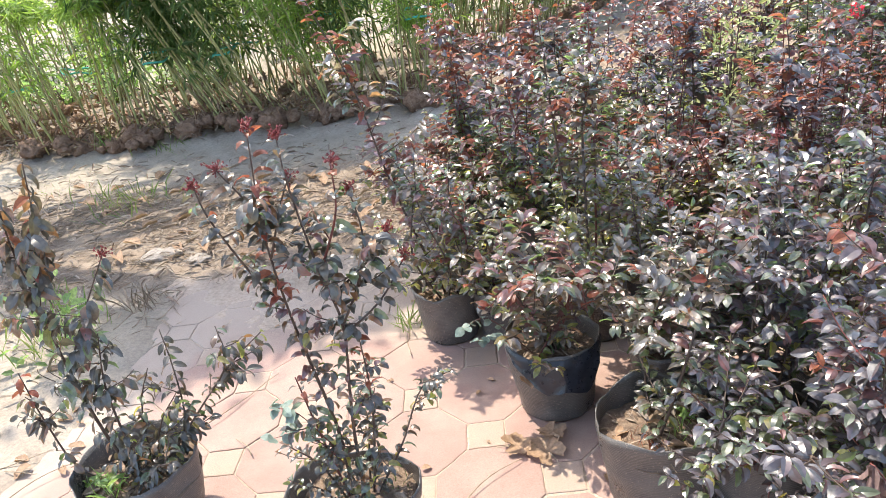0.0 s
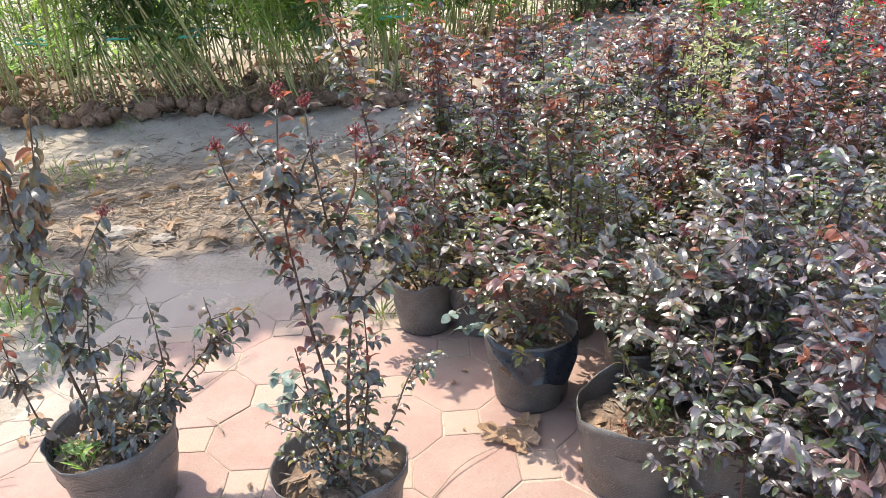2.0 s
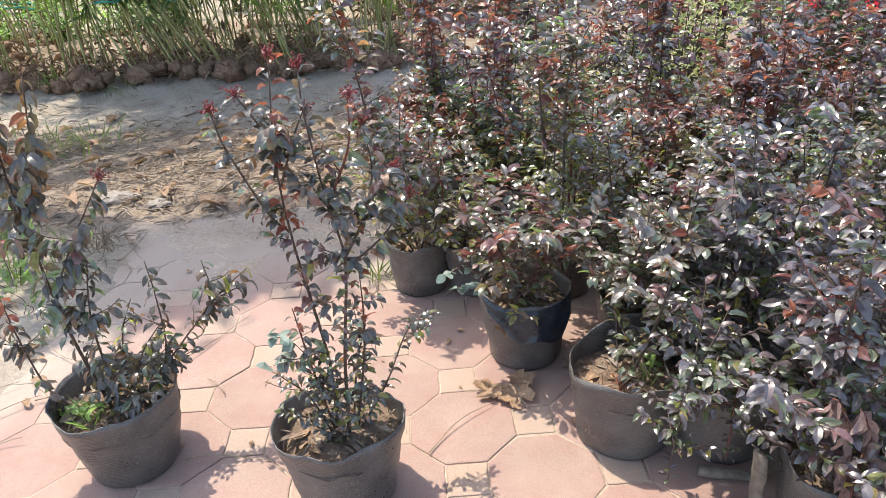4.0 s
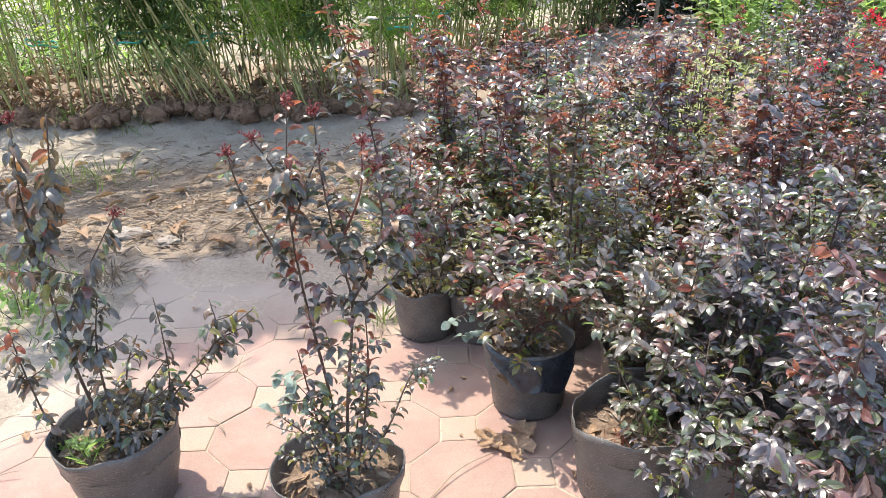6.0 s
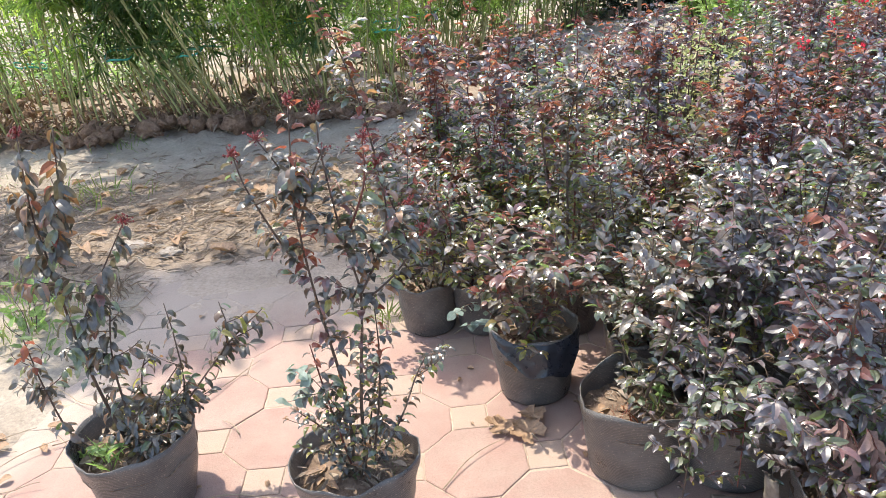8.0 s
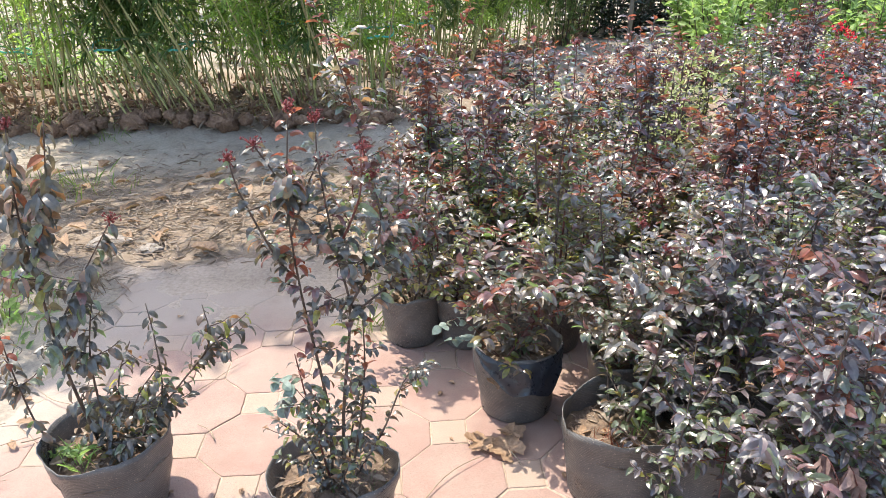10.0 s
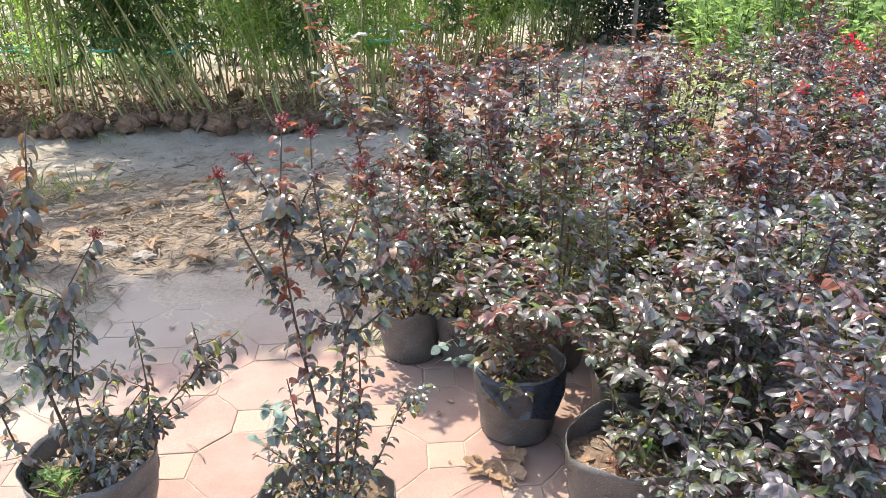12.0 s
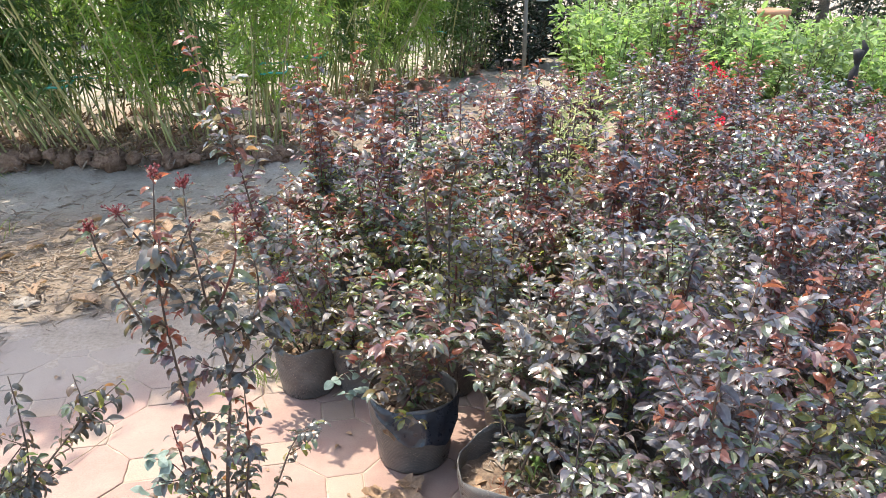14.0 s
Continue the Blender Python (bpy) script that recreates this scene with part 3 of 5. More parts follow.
def bud_cluster(at, rng, size=0.0115, n=34):
    """A spray of small round flower buds."""
    V, F = [], []
    for _ in range(n):
        c = np.array(at) + rng.normal(0, size * 0.62, 3) + np.array([0, 0, size * 0.4])
        r = rng.uniform(0.0017, 0.0034)
        b = len(V)
        V += [tuple(c + r * np.array(q)) for q in ((1, 0, 0), (0, 1, 0), (-1, 0, 0), (0, -1, 0), (0, 0, 1.2), (0, 0, -1.2))]
        F += [[b, b + 1, b + 4], [b + 1, b + 2, b + 4], [b + 2, b + 3, b + 4], [b + 3, b, b + 4], [b + 1, b, b + 5], [b + 2, b + 1, b + 5], [b + 3, b + 2, b + 5], [b, b + 3, b + 5]]
        st, sf = tube([at, at + (c - at) * 0.9], [0.0009, 0.0007], 3, len(V))
        V += [tuple(v) for v in st]
        F += sf
    return V, F


def petal_cluster(at, rng, size=0.035, n=26):
    V, F = [], []
    for _ in range(n):
        c = np.array(at) + rng.normal(0, size * 0.5, 3)
        D = unit(rng.normal(0, 1, 3))
        S = unit(np.cross(D, rng.normal(0, 1, 3)))
        N = np.cross(D, S)
        b, q = len(V), rng.uniform(0.008, 0.014)
        V += [tuple(c + q * (D * x + S * y + N * z)) for x, y, z in ((0, 0, 0), (0.8, -0.7, 0.3), (1.2, 0, -0.1), (0.8, 0.7, 0.3))]
        F += [[b, b + 1, b + 2], [b, b + 2, b + 3]]
    return V, F


def myrtle(at, height, stems, label, seed, pot=(0.24, 0.115, 0.155), single=0, shoots=None, spread=0.16, flap=None, twigs=9, twig_len=0.13, size=0.05,
           red=0.35, olive=0.2, green=0.28, buds=0.25, far=False, group="potted crape myrtles", step=0.022, stem_mat=None, top_lean=(0, 0), spin=0.38, skirt=0, fold=None, sag=0.0, shapes=None, maroon=1.0, base=0):
    """A crape myrtle in a nursery bag. shoots: stems given as lines in the plant's own space; otherwise stems are grown."""
    r = np.random.default_rng(seed)
    ob = thing("potted_crape_myrtle", at, label, "potted shrub", group)
    h, rb, rt = pot
    V, F = lathe_pot(h, rb, rt, seed, flap, 0.012, 14 if single else 8)
    link_mesh("pot", V, F, PLASTIC, ob, "dusty black plastic nursery bag", True)
    V, F = soil_disc(rt * 0.93, h * 0.72, seed)
    link_mesh("soil", V, F, POT_SOIL, ob, "dry brown potting soil", True)
    lines = []
    if shoots:
        lines = [smooth_line(s, 18) for s in shoots]
    for _ in range(stems):
        t = r.uniform(0, 2 * math.pi)
        q = r.uniform(0.3, 1.0) * spread
        b0 = np.array([math.cos(t) * 0.03, math.sin(t) * 0.03, h * 0.7])
        hh = height * r.uniform(0.72, 1.0)
        e = np.array([math.cos(t) * q + top_lean[0], math.sin(t) * q + top_lean[1], hh])
        m1 = b0 + (e - b0) * 0.35 + np.array([math.cos(t), math.sin(t), 0]) * q * 0.25 + r.normal(0, 0.015, 3)
        m2 = b0 + (e - b0) * 0.7 + r.normal(0, 0.02, 3)
        lines.append(smooth_line([b0, m1, m2, e], 18))
    for _ in range(skirt):
        t = r.uniform(0, 2 * math.pi)
        q = r.uniform(0.18, 0.27)
        b0 = np.array([math.cos(t) * 0.02, math.sin(t) * 0.02, h * 0.7])
        e = np.array([math.cos(t) * q, math.sin(t) * q, r.uniform(0.16, 0.44)])
        lines.append(smooth_line([b0, (b0 + e) / 2 + np.array([0, 0, r.uniform(0.05, 0.14)]), e], 12))
    if fold:
        V, F = rim_fold(h, rb, rt, fold, seed)
        link_mesh("rim_fold", V, F, SHINY_PLASTIC, ob, "clean shiny folded plastic rim", True)
    fol = Foliage(r)
    fol.base = base
    twig_v, twig_f, twig_n = [], [], 0
    for k, line in enumerate(lines):
        length = np.linalg.norm(np.diff(line, axis=0), axis=1).sum()
        base_r = 0.0024 + 0.0026 * min(1.0, length) if single else 0.0022 + 0.0022 * min(1.0, length)
        v, f = tube(line, np.linspace(base_r, 0.0014, len(line)), 5 if far else 6)
        wood = stem_mat or (RED_STEM if r.random() < red else BROWN_STEM)
        stem = link_mesh("stem", v, f, wood, ob, "", True)
        fol.along(line, 1, step, size, 0.10, red, olive, green, height, sag, maroon)
        count = int(twigs * min(1.0, length / 0.7))
        for _ in range(count):
            u = r.uniform(0.12, 0.86)
            i = u * (len(line) - 1)
            p = line[int(i)] + (line[min(int(i) + 1, len(line) - 1)] - line[int(i)]) * (i % 1)
            t = r.uniform(0, 2 * math.pi)
            l = twig_len * r.uniform(0.5, 1.35) * (1.15 - 0.6 * u)
            rise = r.uniform(0.15, 0.9)
            e = p + np.array([math.cos(t) * l, math.sin(t) * l, l * rise])
            mid = (p + e) / 2 + np.array([math.cos(t), math.sin(t), -0.4]) * l * 0.10
            tl = smooth_line([p, mid, e], 7)
            v, f = tube(tl, np.linspace(0.0018, 0.0009, len(tl)), 3 if far else 4)
            if single:
                link_mesh("twig", v, f, wood, stem, "", True)
            else:
                twig_v.append(v)
                twig_f.extend([[q + twig_n for q in w] for w in f])
                twig_n += len(v)
            fol.along(tl, 1 if u > 0.6 else 0, step * 0.85, size * 0.92, 0.15, red * 0.9 * (u > 0.5), olive, green, height, sag, maroon)
        if line[-1][2] > 0.68 * height and r.random() < buds:
            V, F = bud_cluster(line[-1], r)
            link_mesh("flower_spray", V, F, BUD, ob, "cluster of small dark red flower buds")
    if twig_v:
        tagged(link_mesh("twig", np.vstack(twig_v), twig_f, BROWN_STEM, ob, "", True), kind="stuff")
    P, D, L, S = np.array(fol.P), np.array(fol.D), np.array(fol.L), np.array(fol.S)
    order = r.permutation(len(P))
    P, D, L, S = P[order], D[order], L[order], S[order]
    k = min(single, len(P))
    if k:
        single_leaves(P[:k], D[:k], L[:k], S[:k], shapes or MYRTLE_SHAPES, LEAF_SINGLE, ob, r, spin)
    if len(P) > k:
        lf = joined_leaves("foliage", P[k:], D[k:], L[k:], S[k:], shapes or (MYRTLE_FAR if far else MYRTLE_SHAPES), LEAF_JOINED, ob, r, spin)
        tagged(lf, kind="stuff")
    return ob


# two young plants that stand free on the pavement
LEFT_AT, FRONT_AT = (-0.79, 1.895, 0.0), (-0.197, 1.745, 0.0)


def own(at, pts):
    return [(x - at[0], y - at[1], z - at[2]) for x, y, z in pts]


left_plant = myrtle(LEFT_AT, 0.95, 0, "thin young crape myrtle, dark leaves, in a black bag on pavers", 11, (0.245, 0.108, 0.162), 300,
       [own(LEFT_AT, s) for s in (
           [(-0.805, 1.89, 0.17), (-0.832, 1.88, 0.371), (-0.848, 1.88, 0.537), (-0.851, 1.88, 0.734), (-0.853, 1.88, 0.871), (-0.83, 1.88, 1.05)],
           [(-0.85, 1.88, 0.72), (-0.815, 1.88, 0.80), (-0.782, 1.88, 0.90), (-0.749, 1.88, 1.06)],
           [(-0.849, 1.88, 0.53), (-0.80, 1.87, 0.61), (-0.744, 1.87, 0.70), (-0.652, 1.87, 0.835)],
           [(-0.785, 1.89, 0.17), (-0.782, 1.88, 0.40), (-0.765, 1.87, 0.52), (-0.735, 1.87, 0.64)],
           [(-0.765, 1.90, 0.17), (-0.69, 1.92, 0.24), (-0.652, 1.95, 0.326), (-0.665, 2.0, 0.452), (-0.682, 2.03, 0.54)],
           [(-0.76, 1.90, 0.17), (-0.68, 1.92, 0.26), (-0.604, 1.95, 0.342), (-0.53, 2.01, 0.43), (-0.546, 2.05, 0.52)],
           [(-0.57, 1.97, 0.38), (-0.51, 2.03, 0.43), (-0.445, 2.08, 0.47)],
           [(-0.84, 1.89, 0.17), (-0.935, 1.88, 0.245), (-0.966, 1.88, 0.396), (-0.975, 1.88, 0.55)],
           [(-0.79, 1.88, 0.17), (-0.76, 1.85, 0.29), (-0.70, 1.83, 0.37)],
           [(-0.77, 1.92, 0.17), (-0.71, 1.93, 0.32), (-0.65, 1.95, 0.40)],
           [(-0.77, 1.86, 0.17), (-0.70, 1.82, 0.27), (-0.64, 1.80, 0.30)],
           [(-0.78, 1.93, 0.17), (-0.76, 1.96, 0.36), (-0.72, 1.98, 0.46)])],
       flap=None, twigs=9, twig_len=0.085, size=0.050, red=0.05, buds=0.6, olive=0.09, green=0.10, step=0.0185, maroon=0.3, base=6, spin=0.4, sag=0.95, shapes=OVATE_SHAPES)
front_plant = myrtle(FRONT_AT, 1.0, 0, "slender crape myrtle with red flower buds, in a black bag", 12, (0.245, 0.118, 0.156), 300,
       [own(FRONT_AT, s) for s in (
           [(-0.204, 1.74, 0.17), (-0.192, 1.73, 0.39), (-0.211, 1.72, 0.603), (-0.225, 1.72, 0.728), (-0.232, 1.72, 0.904), (-0.211, 1.72, 1.11)],
           [(-0.177, 1.74, 0.17), (-0.16, 1.73, 0.388), (-0.144, 1.72, 0.512), (-0.124, 1.72, 0.682), (-0.145, 1.72, 0.814), (-0.163, 1.72, 0.993), (-0.162, 1.72, 1.09)],
           [(-0.228, 1.72, 0.75), (-0.262, 1.71, 0.80), (-0.316, 1.70, 0.944), (-0.331, 1.70, 1.02)],
           [(-0.232, 1.72, 0.88), (-0.240, 1.71, 0.963), (-0.279, 1.70, 1.045)],
           [(-0.16, 1.76, 0.17), (-0.12, 1.75, 0.38), (-0.104, 1.74, 0.52), (-0.10, 1.73, 0.64)],
           [(-0.16, 1.75, 0.17), (-0.12, 1.76, 0.23), (-0.073, 1.79, 0.30), (-0.013, 1.85, 0.41), (0.054, 1.89, 0.42)],
           [(-0.21, 1.74, 0.17), (-0.25, 1.72, 0.32), (-0.30, 1.70, 0.40)],
           [(-0.20, 1.73, 0.17), (-0.235, 1.73, 0.40), (-0.255, 1.73, 0.56)],
           [(-0.124, 1.72, 0.68), (-0.08, 1.73, 0.76), (-0.05, 1.74, 0.86), (-0.06, 1.75, 0.96)],
           [(-0.145, 1.72, 0.80), (-0.09, 1.73, 0.92), (-0.08, 1.74, 1.02)],
           [(-0.23, 1.72, 0.85), (-0.19, 1.73, 0.95), (-0.165, 1.74, 1.0)],
           [(-0.12, 1.72, 0.66), (-0.04, 1.74, 0.72), (0.02, 1.76, 0.80)],
           [(-0.135, 1.72, 0.75), (-0.06, 1.74, 0.80), (-0.005, 1.76, 0.86)],
           [(-0.17, 1.77, 0.17), (-0.14, 1.79, 0.36), (-0.11, 1.80, 0.46)],
           [(-0.19, 1.71, 0.17), (-0.15, 1.67, 0.29), (-0.11, 1.64, 0.33)],
           [(-0.20, 1.71, 0.17), (-0.25, 1.67, 0.30), (-0.27, 1.64, 0.33)])],
       flap=(1.57, 1.1, -0.012, 0.042), twigs=7, twig_len=0.085, size=0.041, red=0.22, buds=0.95, olive=0.12, green=0.10, step=0.0160, maroon=0.3, base=6, spin=0.4, sag=0.12, shapes=RECURVED_SHAPES)


def pale_shoot(plant, lines, seed, material=None, label="pale mint-green young shoot"):
    """A shoot of round, pale young leaves."""
    r = np.random.default_rng(seed)
    P, D, L = [], [], []
    for line in lines:
        line = smooth_line(line, 9)
        v, f = tube(line, np.linspace(0.0016, 0.0008, 9), 4)
        link_mesh("shoot", v, f, RED_STEM if material is None else TWINE, plant, label, True)
        for k in range(3, 9):
            for side in (-1, 1):
                t = r.uniform(0, 2 * math.pi)
                P.append(line[k])
                D.append((math.cos(t), math.sin(t), r.normal(0.0, 0.3)))
                L.append(r.uniform(0.022, 0.036))
    tagged(joined_leaves("young_foliage", P, D, L, np.zeros(len(P), int), ROUND_SHAPES if material else MINT_SHAPES, [material or MINT_LEAF], plant, r, 0.5, label), kind="stuff")


pale_shoot(front_plant, [own(FRONT_AT, q) for q in ([(-0.20, 1.74, 0.30), (-0.25, 1.69, 0.44), (-0.31, 1.66, 0.46)], [(-0.20, 1.73, 0.34), (-0.25, 1.68, 0.50), (-0.30, 1.66, 0.54)])], 1)
pale_shoot(left_plant, [own(LEFT_AT, q) for q in ([(-0.85, 1.87, 0.17), (-0.88, 1.87, 0.21), (-0.87, 1.84, 0.24)], [(-0.85, 1.86, 0.17), (-0.84, 1.83, 0.23), (-0.80, 1.82, 0.25)], [(-0.87, 1.88, 0.17), (-0.91, 1.87, 0.20), (-0.92, 1.86, 0.20)])], 2, BRIGHT_LEAF, "bright green weed shoot")

# the block of plants: the front ones one by one
FRONT_ROW = [
    # x, y, height, stems, pot, flap, lean, seed, label
    (-0.010, 2.715, 0.80, 3, (0.205, 0.094, 0.120), None, (-0.05, 0.0), 21, "purple crape myrtle, dry leaves on its soil, in a black bag"),
    (0.195, 2.690, 0.62, 4, (0.200, 0.092, 0.118), None, (0.0, 0.0), 22, "bushy purple-leaved crape myrtle in a dusty black bag"),
    (0.318, 2.270, 0.50, 2, (0.250, 0.108, 0.136), None, (0.07, 0.04), 23, "crape myrtle in a black bag with a sagging, shiny rim"),
    (0.535, 1.890, 0.76, 3, (0.245, 0.122, 0.155), (1.7, 0.9, -0.034, -0.022), (0.16, 0.12), 24, "crape myrtle in a wide black bag, brown leaves on soil"),
    (0.775, 1.850, 0.86, 5, (0.240, 0.115, 0.150), None, (0.04, 0.0), 25, "dense dark-leaved crape myrtle in a black bag"),
    (0.930, 1.530, 0.86, 5, (0.240, 0.115, 0.150), None, (0.0, 0.0), 26, "dark purple crape myrtle with drooping shoots, in a torn black bag"),
    (0.490, 2.640, 1.20, 3, (0.22, 0.1, 0.125), None, (0.0, 0.0), 27, "tall crape myrtle with a red-purple top, in a black bag"),
    (0.660, 2.230, 0.64, 6, (0.22, 0.1, 0.13), None, (0.0, 0.0), 28, "dense purple crape myrtle in a black bag"),
]
SHOOTS = {
    21: [[(-0.01, 2.71, 0.15), (-0.12, 2.66, 0.60), (-0.18, 2.63, 0.95), (-0.28, 2.62, 1.26)]],
    23: [[(0.31, 2.25, 0.2), (0.22, 2.19, 0.44), (0.14, 2.15, 0.41)], [(0.32, 2.24, 0.2), (0.29, 2.17, 0.47), (0.27, 2.11, 0.42)], [(0.33, 2.25, 0.2), (0.39, 2.17, 0.47), (0.41, 2.12, 0.40)],
         [(0.31, 2.26, 0.2), (0.19, 2.24, 0.50), (0.10, 2.20, 0.47)], [(0.33, 2.25, 0.2), (0.45, 2.19, 0.46), (0.50, 2.16, 0.38)]],
    25: [[(0.80, 1.77, 0.20), (0.78, 1.63, 0.36), (0.74, 1.55, 0.22)], [(0.72, 1.77, 0.20), (0.67, 1.67, 0.40), (0.62, 1.60, 0.31)], [(0.78, 1.78, 0.20), (0.72, 1.66, 0.30), (0.69, 1.60, 0.16)],
         [(0.72, 1.78, 0.22), (0.62, 1.66, 0.40), (0.58, 1.62, 0.24), (0.57, 1.62, 0.08)]],
    28: [[(0.66, 2.20, 0.16), (0.60, 2.08, 0.36), (0.55, 2.00, 0.44)], [(0.68, 2.20, 0.16), (0.72, 2.06, 0.42), (0.70, 1.98, 0.56)]],
    26: [[(0.90, 1.45, 0.20), (0.84, 1.38, 0.36), (0.80, 1.33, 0.22)], [(0.95, 1.44, 0.20), (0.95, 1.34, 0.32), (0.93, 1.27, 0.15)],
         [(0.92, 1.52, 0.17), (0.85, 1.50, 0.43), (0.83, 1.50, 0.70), (0.89, 1.50, 0.93)],
         [(0.88, 1.50, 0.22), (0.70, 1.45, 0.48), (0.75, 1.45, 0.36), (0.81, 1.45, 0.22)]],
    27: [[(0.46, 2.45, 0.15), (0.47, 2.50, 0.68), (0.48, 2.48, 0.84), (0.54, 2.46, 0.99)], [(0.44, 2.47, 0.15), (0.40, 2.52, 0.70), (0.37, 2.48, 1.12)]],
}
FOLDS = {23: (-2.75, -0.3, 0.088)}
SKIRT = {21: 0, 22: 1, 23: 0, 24: 0, 25: 6, 26: 8, 27: 3, 28: 5}
for x, y, hh, st, pot, flap, lean, seed, label in FRONT_ROW:
    own_shoots = [own((x, y, 0.0), q) for q in SHOOTS.get(seed, [])]
    plant = myrtle((x, y, 0.0), hh, st, label, seed, pot, 300, own_shoots, {27: 0.15, 22: 0.22, 23: 0.17}.get(seed, 0.25), flap, 11, 0.16, 0.044, 0.3 if x < 0.5 else 0.08, 0.32 if x < 0.5 else 0.09, 0.14 if x < 0.5 else 0.26, 0.1, False, "potted crape myrtles", 0.0205 if x < 0.5 else 0.0180, None, lean,
           0.36, SKIRT[seed], FOLDS.get(seed), sag=0.0 if seed in (23, 24) else 0.15, base=5 if x < 0.7 else 0)
    if seed == 23:
        pale_shoot(plant, [own((x, y, 0.0), q) for q in ([(0.26, 2.24, 0.2), (0.16, 2.19, 0.30), (0.11, 2.17, 0.31)], [(0.26, 2.24, 0.2), (0.15, 2.18, 0.37), (0.08, 2.15, 0.37)])], 3)
    if seed == 26:
        drooping = plant
    if seed == 24:
        pale_shoot(plant, [own((x, y, 0.0), [(0.60, 1.90, 0.17), (0.605, 1.90, 0.21), (0.60, 1.89, 0.25)])], 5, BRIGHT_LEAF, "bright green seedling shoot")



def withered_shoot(plant, lines, seed):
    """A drooping shoot whose long leaves have dried, rolled up and hang down."""
    r = np.random.default_rng(seed)
    P, D, L = [], [], []
    for line in lines:
        line = smooth_line(line, 12)
        v, f = tube(line, np.linspace(0.0022, 0.0010, 12), 5)
        link_mesh("shoot", v, f, RED_STEM, plant, "withered drooping shoot", True)
        for k in range(3, 12):
            for side in (-1, 1):
                P.append(line[k])
                D.append((side * r.uniform(0.1, 0.5), r.normal(-0.1, 0.2), -1.0))
                L.append(r.uniform(0.04, 0.075))
    shapes = [leaf_shape(0.15, 1.3, -0.3, 4, 0.05), leaf_shape(0.18, 0.9, 0.4, 4, 0.08)]
    tagged(joined_leaves("withered_foliage", P, D, L, np.zeros(len(P), int), shapes, [WITHERED], plant, r, 0.6, "rolled dry mauve-brown leaves"), kind="stuff")


TALL = {(0.15, 3.62): 1.08, (0.45, 3.95): 1.1, (0.80, 4.25): 1.12, (0.28, 3.2): 0.95, (1.90, 4.02): 1.1, (1.15, 2.78): 1.05, (2.10, 4.36): 1.44, (0.95, 3.3): 1.1}
withered_shoot(drooping, [own((0.930, 1.530, 0.0), q) for q in ([(0.90, 1.48, 0.24), (0.77, 1.40, 0.50), (0.80, 1.38, 0.45), (0.82, 1.37, 0.31)], [(0.92, 1.48, 0.24), (0.82, 1.39, 0.48), (0.845, 1.37, 0.41), (0.86, 1.36, 0.30)])], 33)
spots = [(x, y) for x, y, *_ in FRONT_ROW] + [(1.29, 3.78), (1.40, 3.95)]
blk = np.random.default_rng(5)
LABELS = ["purple-leaved crape myrtle in a black nursery bag", "dark crape myrtle with reddish young tips in a black bag", "green-tinged purple crape myrtle in a black bag"]
row = 0
y = 1.42
while y < 5.5:
    x = -0.1 + (row % 2) * 0.16
    while x < 4.6:
        px, py = x + blk.uniform(-0.06, 0.06), y + blk.uniform(-0.06, 0.06)
        keep = px > (0.80 if py < 1.8 else 0.55 if py < 2.2 else 0.30 if py < 2.6 else -0.12)
        keep &= py < (4.1 if px < 0.7 else 4.7 if px < 1.4 else 5.5)
        keep &= px < 1.3 + (py - 1.0) * 0.95
        keep &= px < 3.3 or py < 4.85
        if keep and all((px - a) ** 2 + (py - b) ** 2 > 0.27 ** 2 for a, b in spots):
            spots.append((px, py))
            dist = py
            hh = blk.uniform(0.74, 0.98) + (0.14 if 2.6 < py < 4.2 and px < 1.5 else 0.0)
            near = dist < 2.9
            kind = int(blk.integers(0, 3))
            hh *= 0.8 if px > 2.9 else 1.0
            low = px < 1.35 and 2.2 < py < 3.55
            if low:
                hh = blk.uniform(0.56, 0.74)
            myrtle((px, py, 0.0), hh, int(blk.integers(4, 6)) + (2 if low else 0), LABELS[kind], int(blk.integers(100, 99999)), (0.215, 0.10, 0.13), 0, None, 0.22, None,
                   10 if px > 1.1 else 8, 0.18, 0.043 if near else 0.048, (0.14, 0.6, 0.10)[kind] + (0.18 if py > 2.5 else 0.0), (0.2, 0.2, 0.3)[kind] + (0.12 if px < 1.1 else 0.0), (0.25, 0.3, 0.6)[kind] * (0.55 if near else 1.0), 0.05, not near, "potted crape myrtles", 0.0215 if low else 0.0235 if px < 1.1 else 0.019 if near else 0.022, skirt=3 if near else 4 if px < 1.3 else 0, sag=0.15, base=5 if low else 0)
        x += 0.37
    y += 0.345
    row += 1
for (tx, ty), th in TALL.items():
    myrtle((tx, ty, 0.0), th, 4, "tall open crape myrtle with reddish top, in a black bag", int(abs(tx) * 100 + 7), (0.215, 0.10, 0.13), 0, None, 0.15, None, 9, 0.13, 0.050, 0.6, 0.15, 0.25, 0.1, True)

# ---- bamboo bundles heeled in along a bank ----


def lump(r, seed, squash=0.75, n=10):
    V, F = [], []
    for k in range(n + 1):
        ph = math.pi * k / n
        for i in range(2 * n):
            t = math.pi * i / n
            d = Vector((math.sin(ph) * math.cos(t), math.sin(ph) * math.sin(t), math.cos(ph)))
            q = r * (1 + 0.6 * noise.noise(d * 1.9 + Vector((seed, 0, 0))) + 0.30 * noise.noise(d * 4 + Vector((0, seed, 0))) + 0.12 * noise.noise(d * 12 + Vector((0, 0, seed))))
            V.append((d.x * q, d.y * q, d.z * q * squash))
    for k in range(n):
        for i in range(2 * n):
            j = (i + 1) % (2 * n)
            F.append([k * 2 * n + i, (k + 1) * 2 * n + i, (k + 1) * 2 * n + j, k * 2 * n + j])
    return V, F


